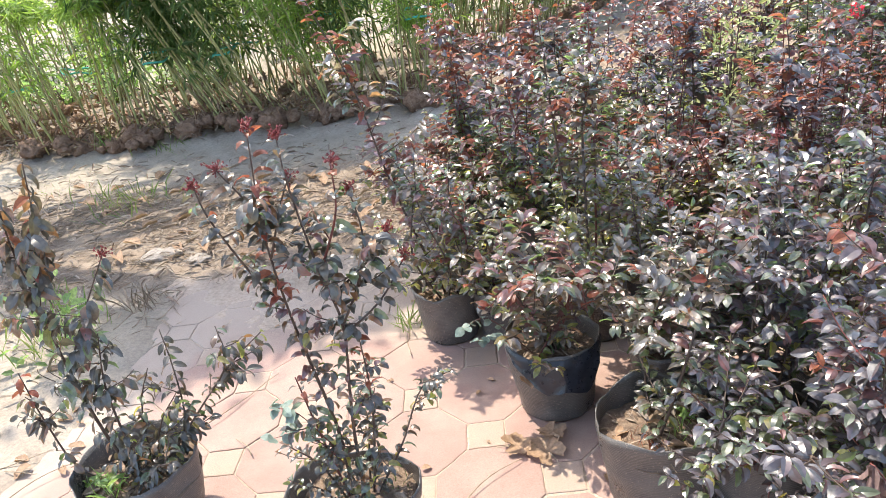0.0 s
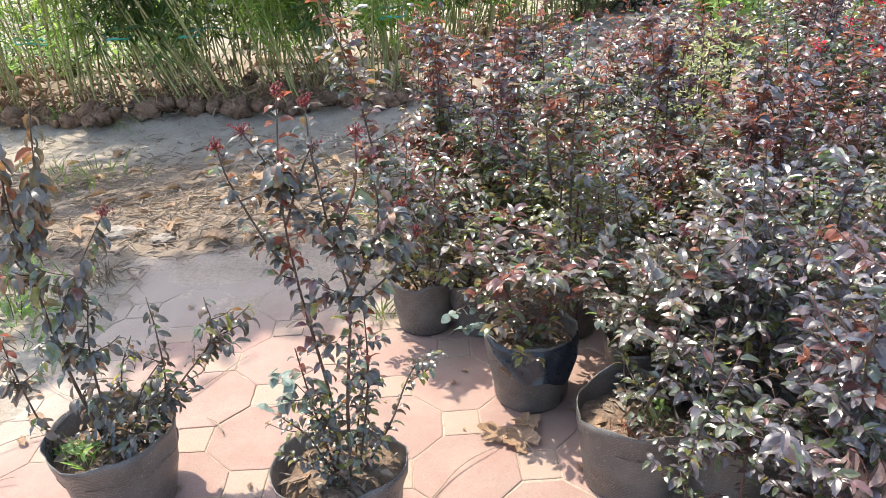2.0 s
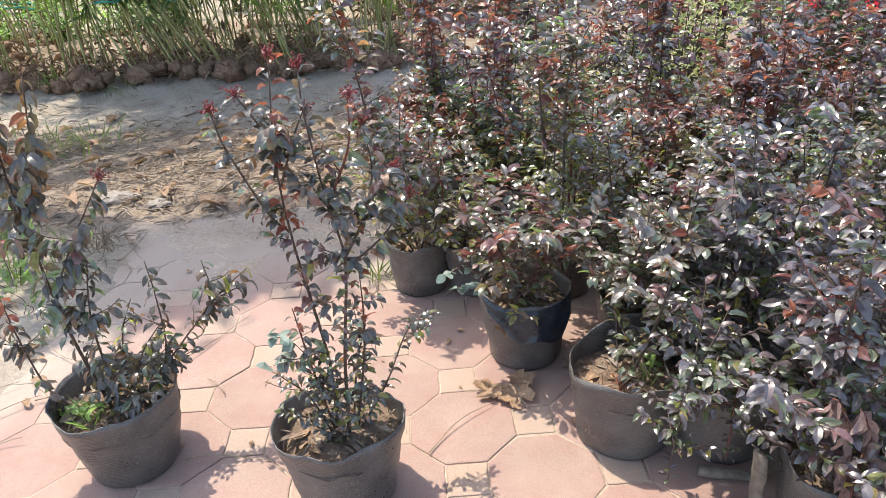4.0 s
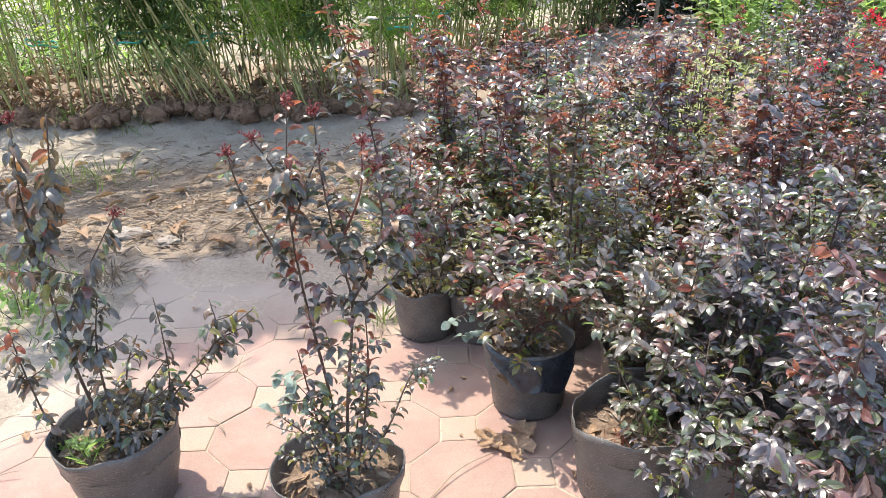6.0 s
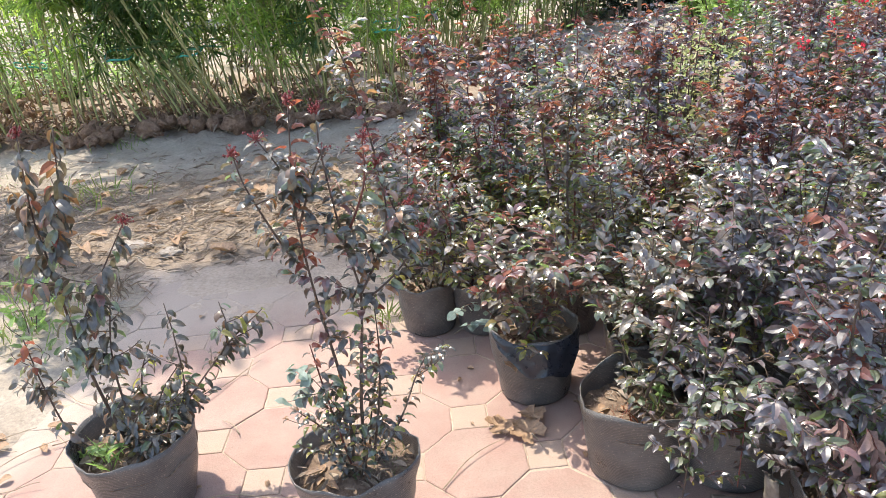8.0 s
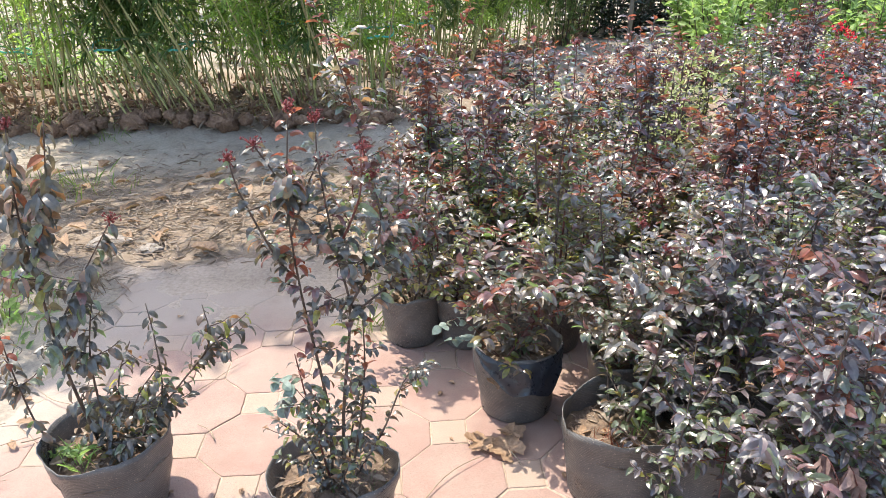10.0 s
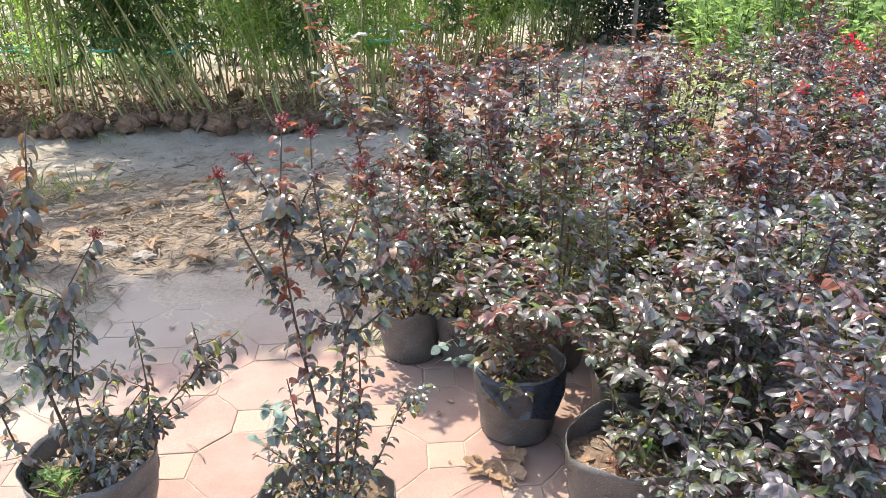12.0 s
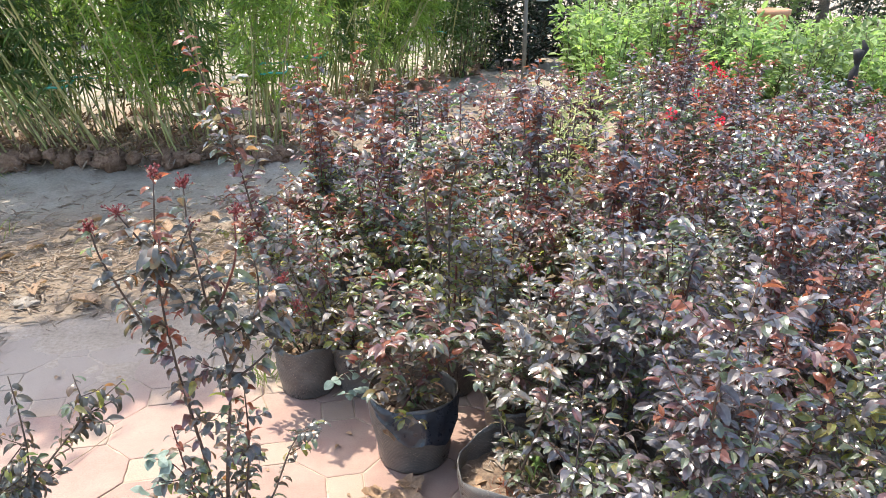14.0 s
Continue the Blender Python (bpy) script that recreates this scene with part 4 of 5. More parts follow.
def bamboo(at, seed, culms=11, lean=0.0, single=True, tall=3.1, wide=0.16, leaves=95, ribbon=True, leaf=None):
    """A bundle of bamboo with its muddy root ball and a teal tie."""
    r = np.random.default_rng(seed)
    x, y, _ = at
    z0 = earth_height(x, y)
    ob = thing("bamboo_bundle", (x, y, z0), "bundle of slim bamboo with muddy root ball" + (" and teal ribbon" if ribbon else ""), "bamboo", "bamboo bundles along the bank")
    V, F = lump(r.uniform(0.07, 0.105), seed % 97, 0.8, 12)
    rb = link_mesh("root_ball", V, F, MUD, ob, "lumpy brown root ball of dried mud", True)
    rb.location = (r.normal(0, 0.04), -0.12 + r.normal(0, 0.05), r.uniform(-0.02, 0.03))
    for _ in range(5 if single else 2):
        V, F = lump(r.uniform(0.03, 0.075), int(r.integers(1, 90)), 0.85, 8)
        clod = link_mesh("clod", V, F, MUD, ob, "", True)
        clod.location = (r.uniform(-0.2, 0.2), -0.14 + r.normal(0, 0.08), 0.01 + r.uniform(0, 0.05))
    P, D, L = [], [], []
    allv, allf, base = [], [], 0
    for _ in range(culms):
        bx, by = r.normal(0, wide), r.normal(0, 0.10)
        ln = lean + r.normal(0, 0.12)
        ly = r.normal(0.0, 0.09)
        hh = max(1.0, tall * r.uniform(0.75, 1.05))
        rad = r.uniform(0.0045, 0.0090)
        ctrl = [(bx, by, -0.02), (bx + ln * 0.9 + r.normal(0, 0.02), by + ly, 0.9), (bx + ln * 1.6, by + ly * 2, 0.45 + hh * 0.5), (bx + ln * 2.3 + r.normal(0, 0.1), by + ly * 3, hh)]
        line = smooth_line(ctrl, 40)
        radii = np.linspace(rad, rad * 0.35, 40)
        radii[3::4] *= 1.22
        v, f = tube(line, radii, 6)
        if single:
            link_mesh("culm", v, f, CULM, ob, "", True)
        else:
            allv.append(v)
            allf += [[q + base for q in k] for k in f]
            base += len(v)
        # leaves hang in sprays from short side twigs, thin low down and dense above
        for _ in range(int(leaves * r.uniform(0.6, 1.4) / 6)):
            low = r.random() < 0.68
            z = min(hh - 0.05, 0.36 + 1.05 * r.random() ** 0.7 if low else 1.0 + r.random() * (hh - 1.0))
            i = min(38, int(np.searchsorted(line[:, 2], z)))
            t = r.uniform(0, 2 * math.pi)
            reach = r.uniform(0.03, 0.20)
            out = np.array([math.cos(t), math.sin(t), r.uniform(0.1, 0.7)])
            for k in range(6):
                tt = t + r.normal(0, 0.9)
                e = r.normal(-0.35, 0.4)
                P.append(line[i] + out * reach * (0.45 + 0.11 * k) + r.normal(0, 0.008, 3))
                D.append((math.cos(tt) * math.cos(e), math.sin(tt) * math.cos(e), math.sin(e)))
                L.append(r.uniform(0.075, 0.145))
    SP, SD, SL = [], [], []
    for _ in range(130 if single else 60):
        t, e = r.uniform(0, 2 * math.pi), r.normal(0.35, 0.5)
        SP.append((r.normal(0, 0.16), r.normal(-0.02, 0.12), abs(r.normal(0.05, 0.09))))
        SD.append((math.cos(t) * math.cos(e), math.sin(t) * math.cos(e), math.sin(e)))
        SL.append(r.uniform(0.03, 0.11))
    tagged(joined_leaves("dead_sheath", SP, SD, SL, np.zeros(len(SP), int), SHEATH_SHAPES, [SHEATH], ob, r, 0.9, "dry brown sheaths at the base"), kind="stuff")
    if not single:
        tagged(link_mesh("bamboo_thicket", np.vstack(allv), allf, CULM, ob, "", True), kind="stuff")
    tagged(joined_leaves("bamboo_leaves", P, D, L, np.zeros(len(P), int), BLADE_SHAPES, [leaf or BAMBOO_LEAF], ob, r, 0.6), kind="stuff")
    if ribbon:
        zt = r.uniform(0.42, 0.62)
        V, F = [], []
        n = 26
        for i in range(n):
            t = 2 * math.pi * i / n
            c = (lean * zt + math.cos(t) * (wide * 1.1), math.sin(t) * 0.12, zt + 0.025 * math.sin(t + seed) + 0.012 * math.sin(3 * t + seed))
            V += [(c[0], c[1], c[2] - 0.007), (c[0], c[1], c[2] + 0.007), (c[0] * 0.985, c[1] * 0.985, c[2] + 0.007), (c[0] * 0.985, c[1] * 0.985, c[2] - 0.007)]
        for i in range(n):
            j = (i + 1) % n
            for k in range(4):
                F.append([4 * i + k, 4 * j + k, 4 * j + (k + 1) % 4, 4 * i + (k + 1) % 4])
        link_mesh("ribbon", V, F, RIBBON, ob, "teal plastic tie ribbon", True)
    return ob


bam = np.random.default_rng(31)
x = -4.1
while x < -0.25:
    # about half of these bundles take the leaf with shade in its colour
    bamboo((x, 5.76 + max(0.0, -3.1 - x) * 0.85 + bam.uniform(-0.07, 0.07), 0.0), int(bam.integers(1, 9999)), 8 if x < -1.95 else 12, bam.normal(-0.10, 0.15), True, 1.15 if x < -1.95 else 2.7, 0.095, 80 if x < -1.95 else 200, bam.random() < 0.45, BAMBOO_SHADE_TONE if bam.random() < (0.15 if x < -2.45 else 0.5) else BAMBOO_LEAF)
    x += bam.uniform(0.26, 0.40)
x = -3.75
while x < 2.35:
    yy = 6.42 + max(0.0, -3.0 - x) * 0.9 if x < -0.2 else 7.0 + (x + 0.2) * 1.15
    # rear bundles mostly get the leaf coloured as if shaded
    bamboo((x, yy + bam.uniform(-0.15, 0.15), 0.0), int(bam.integers(1, 9999)), 11 if x > -2.0 else 4, bam.normal(0.0, 0.12), False, 2.3 if x > -2.0 else 1.2, 0.11, 150 if -2.0 < x < -0.4 else 230 if x > 0 else 60, bam.random() < 0.35, BAMBOO_SHADE_TONE if bam.random() < (0.1 if x < -2.3 else 0.75) else BAMBOO_LEAF)
    x += bam.uniform(0.42, 0.60) if x < -0.4 else bam.uniform(0.24, 0.34)

x = -3.5
while x < 1.0:
    bamboo((x, 7.45 + bam.uniform(-0.15, 0.15) + max(0.0, x + 0.4) * 1.3, 0.0), int(bam.integers(1, 9999)), 10 if x > -2.5 else 3, bam.normal(0.0, 0.12), False, 2.3 if x > -2.2 else 1.2, 0.13, 140 if x > -2.2 else 50, False, BAMBOO_SHADE_TONE if bam.random() < (0.1 if x < -2.9 else 0.45) else BAMBOO_LEAF)
    x += bam.uniform(0.5, 0.75) if x < -0.4 else bam.uniform(0.3, 0.4)

# ---- shrubs and trees behind ----


def leafy_shrub(name, at, h, r0, n, size, material, label, seed, shapes=BROAD_SHAPES, category="shrub", stems=7, group="", thick=0.007):
    """Upright shoots clothed in leaves."""
    r = np.random.default_rng(seed)
    x, y, _ = at
    ob = thing(name, (x, y, earth_height(x, y)), label, category, group)
    P, D, L = [], [], []
    for _ in range(stems):
        t, q = r.uniform(0, 2 * math.pi), r0 * math.sqrt(r.random())
        e = np.array([math.cos(t) * q, math.sin(t) * q, h * r.uniform(0.65, 1.0)])
        line = smooth_line([(e[0] * 0.25, e[1] * 0.25, -0.02), (e[0] * 0.7 + r.normal(0, 0.03), e[1] * 0.7, e[2] * 0.5), tuple(e)], 10)
        v, f = tube(line, np.linspace(thick, thick * 0.3, 10), 5)
        link_mesh("stem", v, f, BROWN_STEM, ob, "", True)
        for _ in range(n // stems):
            u = r.random() ** 0.8
            i = min(9, int(u * 9))
            t2 = r.uniform(0, 2 * math.pi)
            q2 = r.uniform(0.0, 0.16)
            el = r.normal(0.35, 0.4)
            d = np.array([math.cos(t2) * math.cos(el), math.sin(t2) * math.cos(el), math.sin(el)])
            P.append(line[i] + d * q2 + r.normal(0, 0.02, 3))
            D.append(d)
            L.append(size * r.uniform(0.7, 1.25))
    tagged(joined_leaves("foliage", P, D, L, np.zeros(len(P), int), shapes, [material], ob, r, 0.5), kind="stuff")
    return ob


sh = np.random.default_rng(77)
for j, yy in enumerate((6.55, 7.15, 7.8, 8.5, 9.3)):
    x = 2.75 + j * 0.12 + (1.0 if j == 0 else 0.0)
    while x < 9.5:
        if (x - 5.75) ** 2 + (yy - 9.1) ** 2 < 0.75 ** 2:
            x += 0.5
            continue
        leafy_shrub("green_shrub", (x + sh.uniform(-0.1, 0.1), yy + sh.uniform(-0.15, 0.15), 0.0), sh.uniform(0.85, 1.15) * (1.0 if x < 4.3 else 0.68), 0.3, 420, 0.095, BRIGHT_LEAF if sh.random() < 0.72 else MID_LEAF,
                    "bright yellow-green leafy nursery shrub on bare earth", int(sh.integers(1, 99999)), ROUND_SHAPES, group="green nursery shrubs")
        x += sh.uniform(0.48, 0.62)
x = -7.5
while x < 2.6:
    leafy_shrub("low_shrub", (x, 8.35 + sh.uniform(-0.3, 0.3) + max(0.0, x) * 0.6, 0.0), sh.uniform(0.45, 0.8), 0.42, 330, 0.075, MID_LEAF if sh.random() < 0.6 else BRIGHT_LEAF,
                "low leafy green undergrowth behind the bamboo", int(sh.integers(1, 99999)), group="undergrowth behind the bamboo", stems=9)
    x += sh.uniform(0.5, 0.75)
x = -5.6
while x < -1.9:
    leafy_shrub("low_shrub", (x, 7.5 + sh.uniform(-0.35, 0.35), 0.0), sh.uniform(0.25, 0.5), 0.34, 240, 0.075, BRIGHT_LEAF if sh.random() < 0.6 else MID_LEAF,
                "low leafy green undergrowth behind the bamboo", int(sh.integers(1, 99999)), group="undergrowth behind the bamboo", stems=8)
    x += sh.uniform(0.3, 0.45)
x = -8.0
while x < 2.2:
    leafy_shrub("green_shrub", (x, 9.6 + sh.uniform(-0.5, 0.5), 0.0), sh.uniform(0.9, 1.5), 0.4, 420, 0.09, BRIGHT_LEAF if sh.random() < 0.4 else MID_LEAF,
                "leafy green shrub behind the bamboo", int(sh.integers(1, 99999)), group="green nursery shrubs")
    x += sh.uniform(0.6, 0.9)
for x, y in ((2.45, 9.6), (2.95, 10.1), (2.5, 10.4), (2.1, 10.2), (3.3, 10.6), (2.75, 9.75)):
    leafy_shrub("dark_shrub", (x, y, 0.0), 1.9, 0.38, 620, 0.12, GLOSSY_LEAF, "glossy dark-leaved evergreen shrub", int(x * 100), group="dark evergreens")
x = 3.4
while x < 11.5:
    leafy_shrub("tall_shrub", (x, 10.5 + sh.uniform(-0.35, 0.35), 0.0), sh.uniform(1.5, 2.0), 0.5, 1250, 0.10, GLOSSY_LEAF if sh.random() < 0.45 else MID_LEAF,
                "tall dark green leafy shrub behind the nursery beds", int(sh.integers(1, 99999)), group="tall shrubs behind", stems=10)
    x += sh.uniform(0.55, 0.75)
for x, y, hh, seed in ((1.29, 3.78, 0.88, 3), (1.40, 3.95, 0.84, 4)):
    leafy_shrub("pale_shrub", (x, y, 0.0), hh, 0.13, 380, 0.042, PALE_LEAF, "small pale green variegated shrub among the myrtles", seed, stems=5)


def tree(at, h, crown, seed, material, n=2400, low=0.8):
    r = np.random.default_rng(seed)
    x, y, _ = at
    ob = thing("tree", (x, y, earth_height(x, y)), "leafy broadleaf tree with a grey trunk behind the nursery beds", "tree", "trees behind")
    line = smooth_line([(0, 0, -0.05), (0.05, 0.02, h * 0.3), (-0.06, 0.05, h * 0.6), (0.02, 0, h * 0.92)], 16)
    v, f = tube(line, np.linspace(0.10, 0.03, 16), 9)
    trunk = link_mesh("trunk", v, f, GREY_BARK, ob, "", True)
    P, D, L = [], [], []
    for _ in range(16):
        u = r.uniform(0.16, 0.95)
        p = line[int(u * 15)]
        t = r.uniform(0, 2 * math.pi)
        l = crown * r.uniform(0.5, 1.0) * (1.1 - 0.5 * u)
        e = p + np.array([math.cos(t) * l, math.sin(t) * l, r.uniform(0.0, 0.5) * l])
        limb = smooth_line([p, (p + e) / 2 + r.normal(0, 0.08, 3), e], 8)
        v, f = tube(limb, np.linspace(0.035, 0.008, 8), 5)
        link_mesh("limb", v, f, GREY_BARK, trunk, "", True)
        for _ in range(n // 16):
            k = int(r.integers(2, 8))
            P.append(limb[k] + r.normal(0, 0.24, 3))
            d = r.normal(0, 1, 3)
            d[2] -= 0.3
            D.append(d)
            L.append(r.uniform(0.07, 0.12))
    tagged(joined_leaves("crown", P, D, L, np.zeros(len(P), int), BROAD_SHAPES, [material], ob, r, 0.6), kind="stuff")
    return ob


TREES = [(3.6, 12.0), (5.2, 11.6), (6.6, 12.4), (8.3, 11.8), (10.4, 12.5), (12.2, 11.0), (1.2, 13.0), (-1.2, 12.6), (-3.6, 13.0), (-6.0, 12.4), (-8.6, 12.8)]
for i, (x, y) in enumerate(TREES):
    tree((x, y, 0.0), 3.6 + 0.5 * math.sin(i * 2.1), 1.5, 300 + i, MID_LEAF if i % 3 else GLOSSY_LEAF)



def added_shade_tree(at, seed):
    """A large unseen tree beyond the bamboo, added so that its high limbs shade the path."""
    r = np.random.default_rng(seed)
    x, y, _ = at
    ob = thing("tree", (x, y, earth_height(x, y)), "large unseen leafy tree, added so its high limbs shade the path", "tree")
    line = smooth_line([(0, 0, -0.05), (0.15, -0.05, 1.6), (0.45, -0.2, 3.0), (0.9, -0.5, 4.2), (1.3, -0.7, 5.0)], 18)
    v, f = tube(line, np.linspace(0.16, 0.04, 18), 10)
    trunk = link_mesh("trunk", v, f, GREY_BARK, ob, "", True)
    P, D, L = [], [], []
    for k in range(34):
        # crown centres set by the two patches of ground to be shaded
        cx, cy = r.uniform(-1, 1), r.uniform(-1, 1)
        if k < 15:
            e = np.array([-2.06 + 0.44 * cx - x, 4.36 + 0.26 * cy + 0.14 * cx - y, 4.6 + r.uniform(-0.2, 0.2)])
        else:
            e = np.array([-2.05 + 0.80 * cx - x, 6.49 + 0.36 * cy - y, 4.7 + r.uniform(-0.2, 0.2)])
        p = line[int(r.integers(9, 15))]
        limb = smooth_line([p, (p * 0.55 + e * 0.45) + np.array([0, 0, 0.35]), e], 10)
        v, f = tube(limb, np.linspace(0.04, 0.008, 10), 5)
        link_mesh("limb", v, f, GREY_BARK, trunk, "", True)
        for _ in range(300):
            P.append(limb[int(r.integers(8, 10))] * 0.2 + e * 0.8 + r.normal(0, 0.16, 3) * np.array([1.1, 0.8, 0.7]))
            d = r.normal(0, 1, 3)
            d[2] *= 0.5
            D.append(d)
            L.append(r.uniform(0.09, 0.14))
    tagged(joined_leaves("crown", P, D, L, np.zeros(len(P), int), BROAD_SHAPES, [MID_LEAF], ob, r, 0.5), kind="stuff")


added_shade_tree((-4.9, 5.4, 0.0), 88)

# ---- litter, weeds, stones and small things ----


def straw(n, seed, label, across, lift, spots):
    """Dry straw, bamboo sheaths and leaves strewn over the bare earth. spots: gives a place."""
    r = np.random.default_rng(seed)
    P, D, L = [], [], []
    while len(P) < n:
        x, y = spots(r)
        if dirt_depth(x, y) < -0.02 or fbm(x, y, 3.1) < r.uniform(-1.1, 0.0):
            continue
        t = r.normal(0.2, 1.1)
        P.append((x, y, earth_height(x, y) + r.uniform(0.004, lift)))
        D.append((math.cos(t), math.sin(t), r.normal(0, across)))
        L.append(r.uniform(0.02, 0.10))
    shapes = [leaf_shape(0.03, 0.6, 0.12, 2), leaf_shape(0.045, 0.8, -0.10, 2), leaf_shape(0.018, 0.6, 0.15, 2), leaf_shape(0.09, 0.7, 0.25, 2, 0.03)]
    ob = joined_leaves("straw_litter", P, D, L, np.zeros(n, int), shapes, [STRAW], None, r, 0.7)
    tagged(ob, label, "straw", "", "stuff")


straw(12000, 41, "dry pale straw and leaf sheaths strewn on bare earth", 0.22, 0.035,
      lambda r: (r.uniform(-3.4, 0.5), r.normal(3.95, 0.46) if r.random() < 0.88 else r.uniform(3.0, 5.2)))
straw(4200, 43, "brown dead bamboo sheaths round the root balls", 0.5, 0.10, lambda r: (r.uniform(-5.0, 0.3), r.normal(5.92, 0.24)))
CURLED = [leaf_shape(0.26, 0.9, -0.22, 4, 0.05), leaf_shape(0.30, 0.6, 0.3, 4, 0.07), leaf_shape(0.22, 1.1, 0.12, 4, 0.06)]


def dry_leaf(x, y, z, size, turn, seed, label="curled dry brown leaf lying on the ground", group="fallen leaves"):
    r = np.random.default_rng(seed)
    T, F = CURLED[seed % 3]
    V = [(size * u, size * v, size * w) for u, v, w in T]
    lo = min(v[2] for v in V)
    ob = link_mesh("dry_leaf", [(a, b, c - lo) for a, b, c in V], F, DRY_LEAF, None, "", True)
    ob.location = (x, y, z + 0.001)
    ob.rotation_euler = (0, 0, turn)
    return tagged(ob, label, "fallen leaf", group)


lit = np.random.default_rng(19)
count = 0
while count < 70:
    x, y = lit.uniform(-3.2, 0.2), lit.normal(4.0, 0.55)
    if dirt_depth(x, y) < 0.0 or y > 5.6:
        continue
    dry_leaf(x, y, earth_height(x, y) + 0.012, lit.uniform(0.06, 0.15), lit.uniform(0, 6.3), int(lit.integers(1, 9999)))
    count += 1
while count < 95:
    x, y = lit.uniform(-1.1, 0.9), lit.uniform(1.7, 3.3)
    dry_leaf(x, y, 0.001, lit.uniform(0.015, 0.035), lit.uniform(0, 6.3), int(lit.integers(1, 9999)), "tiny dry brown leaf scrap on the pavers")
    count += 1


def plane_leaf(x, y, z, size, turn, seed, label):
    """A large lobed leaf, dried and curled up at its tips."""
    n, rings = 45, 5
    V, F = [(0, 0, 0)], []
    for k in range(1, rings + 1):
        u = k / rings
        for i in range(n):
            t = 2 * math.pi * i / n
            lobe = 0.62 + 0.30 * abs(math.cos(2.5 * t)) ** 0.7 + 0.06 * math.sin(15 * t)
            if abs(math.atan2(math.sin(t - math.pi), math.cos(t - math.pi))) < 0.3:
                lobe *= 0.55
            r = size * u * lobe
            curl = size * (0.30 * u ** 2.2 * (0.5 + 0.5 * math.sin(2 * t + seed)) + 0.10 * u * noise.noise(Vector((math.cos(t) * 2, math.sin(t) * 2, seed))))
            V.append((r * math.cos(t), r * math.sin(t), curl))
    for i in range(n):
        F.append([0, 1 + i, 1 + (i + 1) % n])
    for k in range(rings - 1):
        for i in range(n):
            a, b = 1 + k * n + i, 1 + k * n + (i + 1) % n
            F.append([a, a + n, b + n, b])
    lo = min(v[2] for v in V)
    ob = thing("dry_leaf", (x, y, z), label, "fallen leaf", "fallen leaves")
    ob.rotation_euler = (0.12 * math.sin(seed), 0.12 * math.cos(seed * 2), turn)
    link_mesh("blade", [(a, b, c - lo + 0.006) for a, b, c in V], F, DRY_LEAF, ob, "", True)
    v, f = tube([(-0.3 * size, 0, 0.012), (-0.8 * size, 0.05 * size, 0.010), (-1.2 * size, 0.16 * size, 0.006)], [0.0016, 0.0013, 0.0012], 5)
    link_mesh("leaf_stalk", v, f, TWINE, ob)


# the large curled leaves beside the bag with the sagging rim
plane_leaf(0.185, 2.075, 0.004, 0.052, 0.3, 3, "large curled brown lobed leaf on the pink pavers")
plane_leaf(0.262, 2.045, 0.004, 0.06, 2.2, 5, "large pale brown lobed leaf on the pink pavers")
plane_leaf(0.285, 2.105, 0.012, 0.048, 4.0, 8, "curled brown lobed leaf lying against a nursery bag")
for px, py, pz, rr in ((-0.79, 1.895, 0.178, 0.13), (-0.197, 1.745, 0.178, 0.125), (0.535, 1.89, 0.178, 0.125), (-0.01, 2.715, 0.15, 0.09), (0.318, 2.27, 0.182, 0.10)):
    r = np.random.default_rng(int(abs(px) * 1000))
    n = 90
    q, t = rr * np.sqrt(r.random(n)), r.uniform(0, 6.283, n)
    P = np.stack([q * np.cos(t), q * np.sin(t), 0.012 + r.uniform(0, 0.016, n)], 1)
    D = np.stack([np.cos(t * 3), np.sin(t * 5), r.normal(0, 0.3, n)], 1)
    ob = joined_leaves("pot_litter", P, D, r.uniform(0.015, 0.055, n), np.zeros(n, int), [leaf_shape(0.10, 0.6, 0.2, 3), leaf_shape(0.22, 0.6, -0.2, 3), leaf_shape(0.05, 0.5, 0.1, 3)], [STRAW], None, r, 0.8)
    ob.location = (px, py, pz)
    tagged(ob, "dry straw and leaf scraps on the soil of a bag", "litter", "", "stuff")
# leaves on the soil in the bags
for px, py, pz, n in ((0.47, 1.83, 0.185, 6), (-0.03, 2.66, 0.165, 7), (0.28, 2.18, 0.165, 3), (-0.22, 1.68, 0.19, 3), (-0.80, 1.84, 0.19, 3)):
    for _ in range(n):
        dry_leaf(px + lit.uniform(-0.07, 0.07), py + lit.uniform(-0.03, 0.05), pz, lit.uniform(0.025, 0.05), lit.uniform(0, 6.3), int(lit.integers(1, 9999)), "dry brown leaf on the soil of a nursery bag")


def tuft(x, y, z, n, h, seed, label, material=GRASS_LEAF, wide=0.06):
    r = np.random.default_rng(seed)
    P = [(r.normal(0, wide), r.normal(0, wide), 0.0) for _ in range(n)]
    D = [(r.normal(0, 0.45), r.normal(0, 0.45), 1.0) for _ in range(n)]
    L = r.uniform(0.5, 1.1, n) * h
    ob = joined_leaves("grass_tuft", P, D, L, np.zeros(n, int), [leaf_shape(0.03, 0.5, 0.4, 3), leaf_shape(0.022, 0.5, 0.15, 3)], [material], None, r, 0.6)
    ob.location = (x, y, z)
    return tagged(ob, label, "weed", "weeds", "stuff")


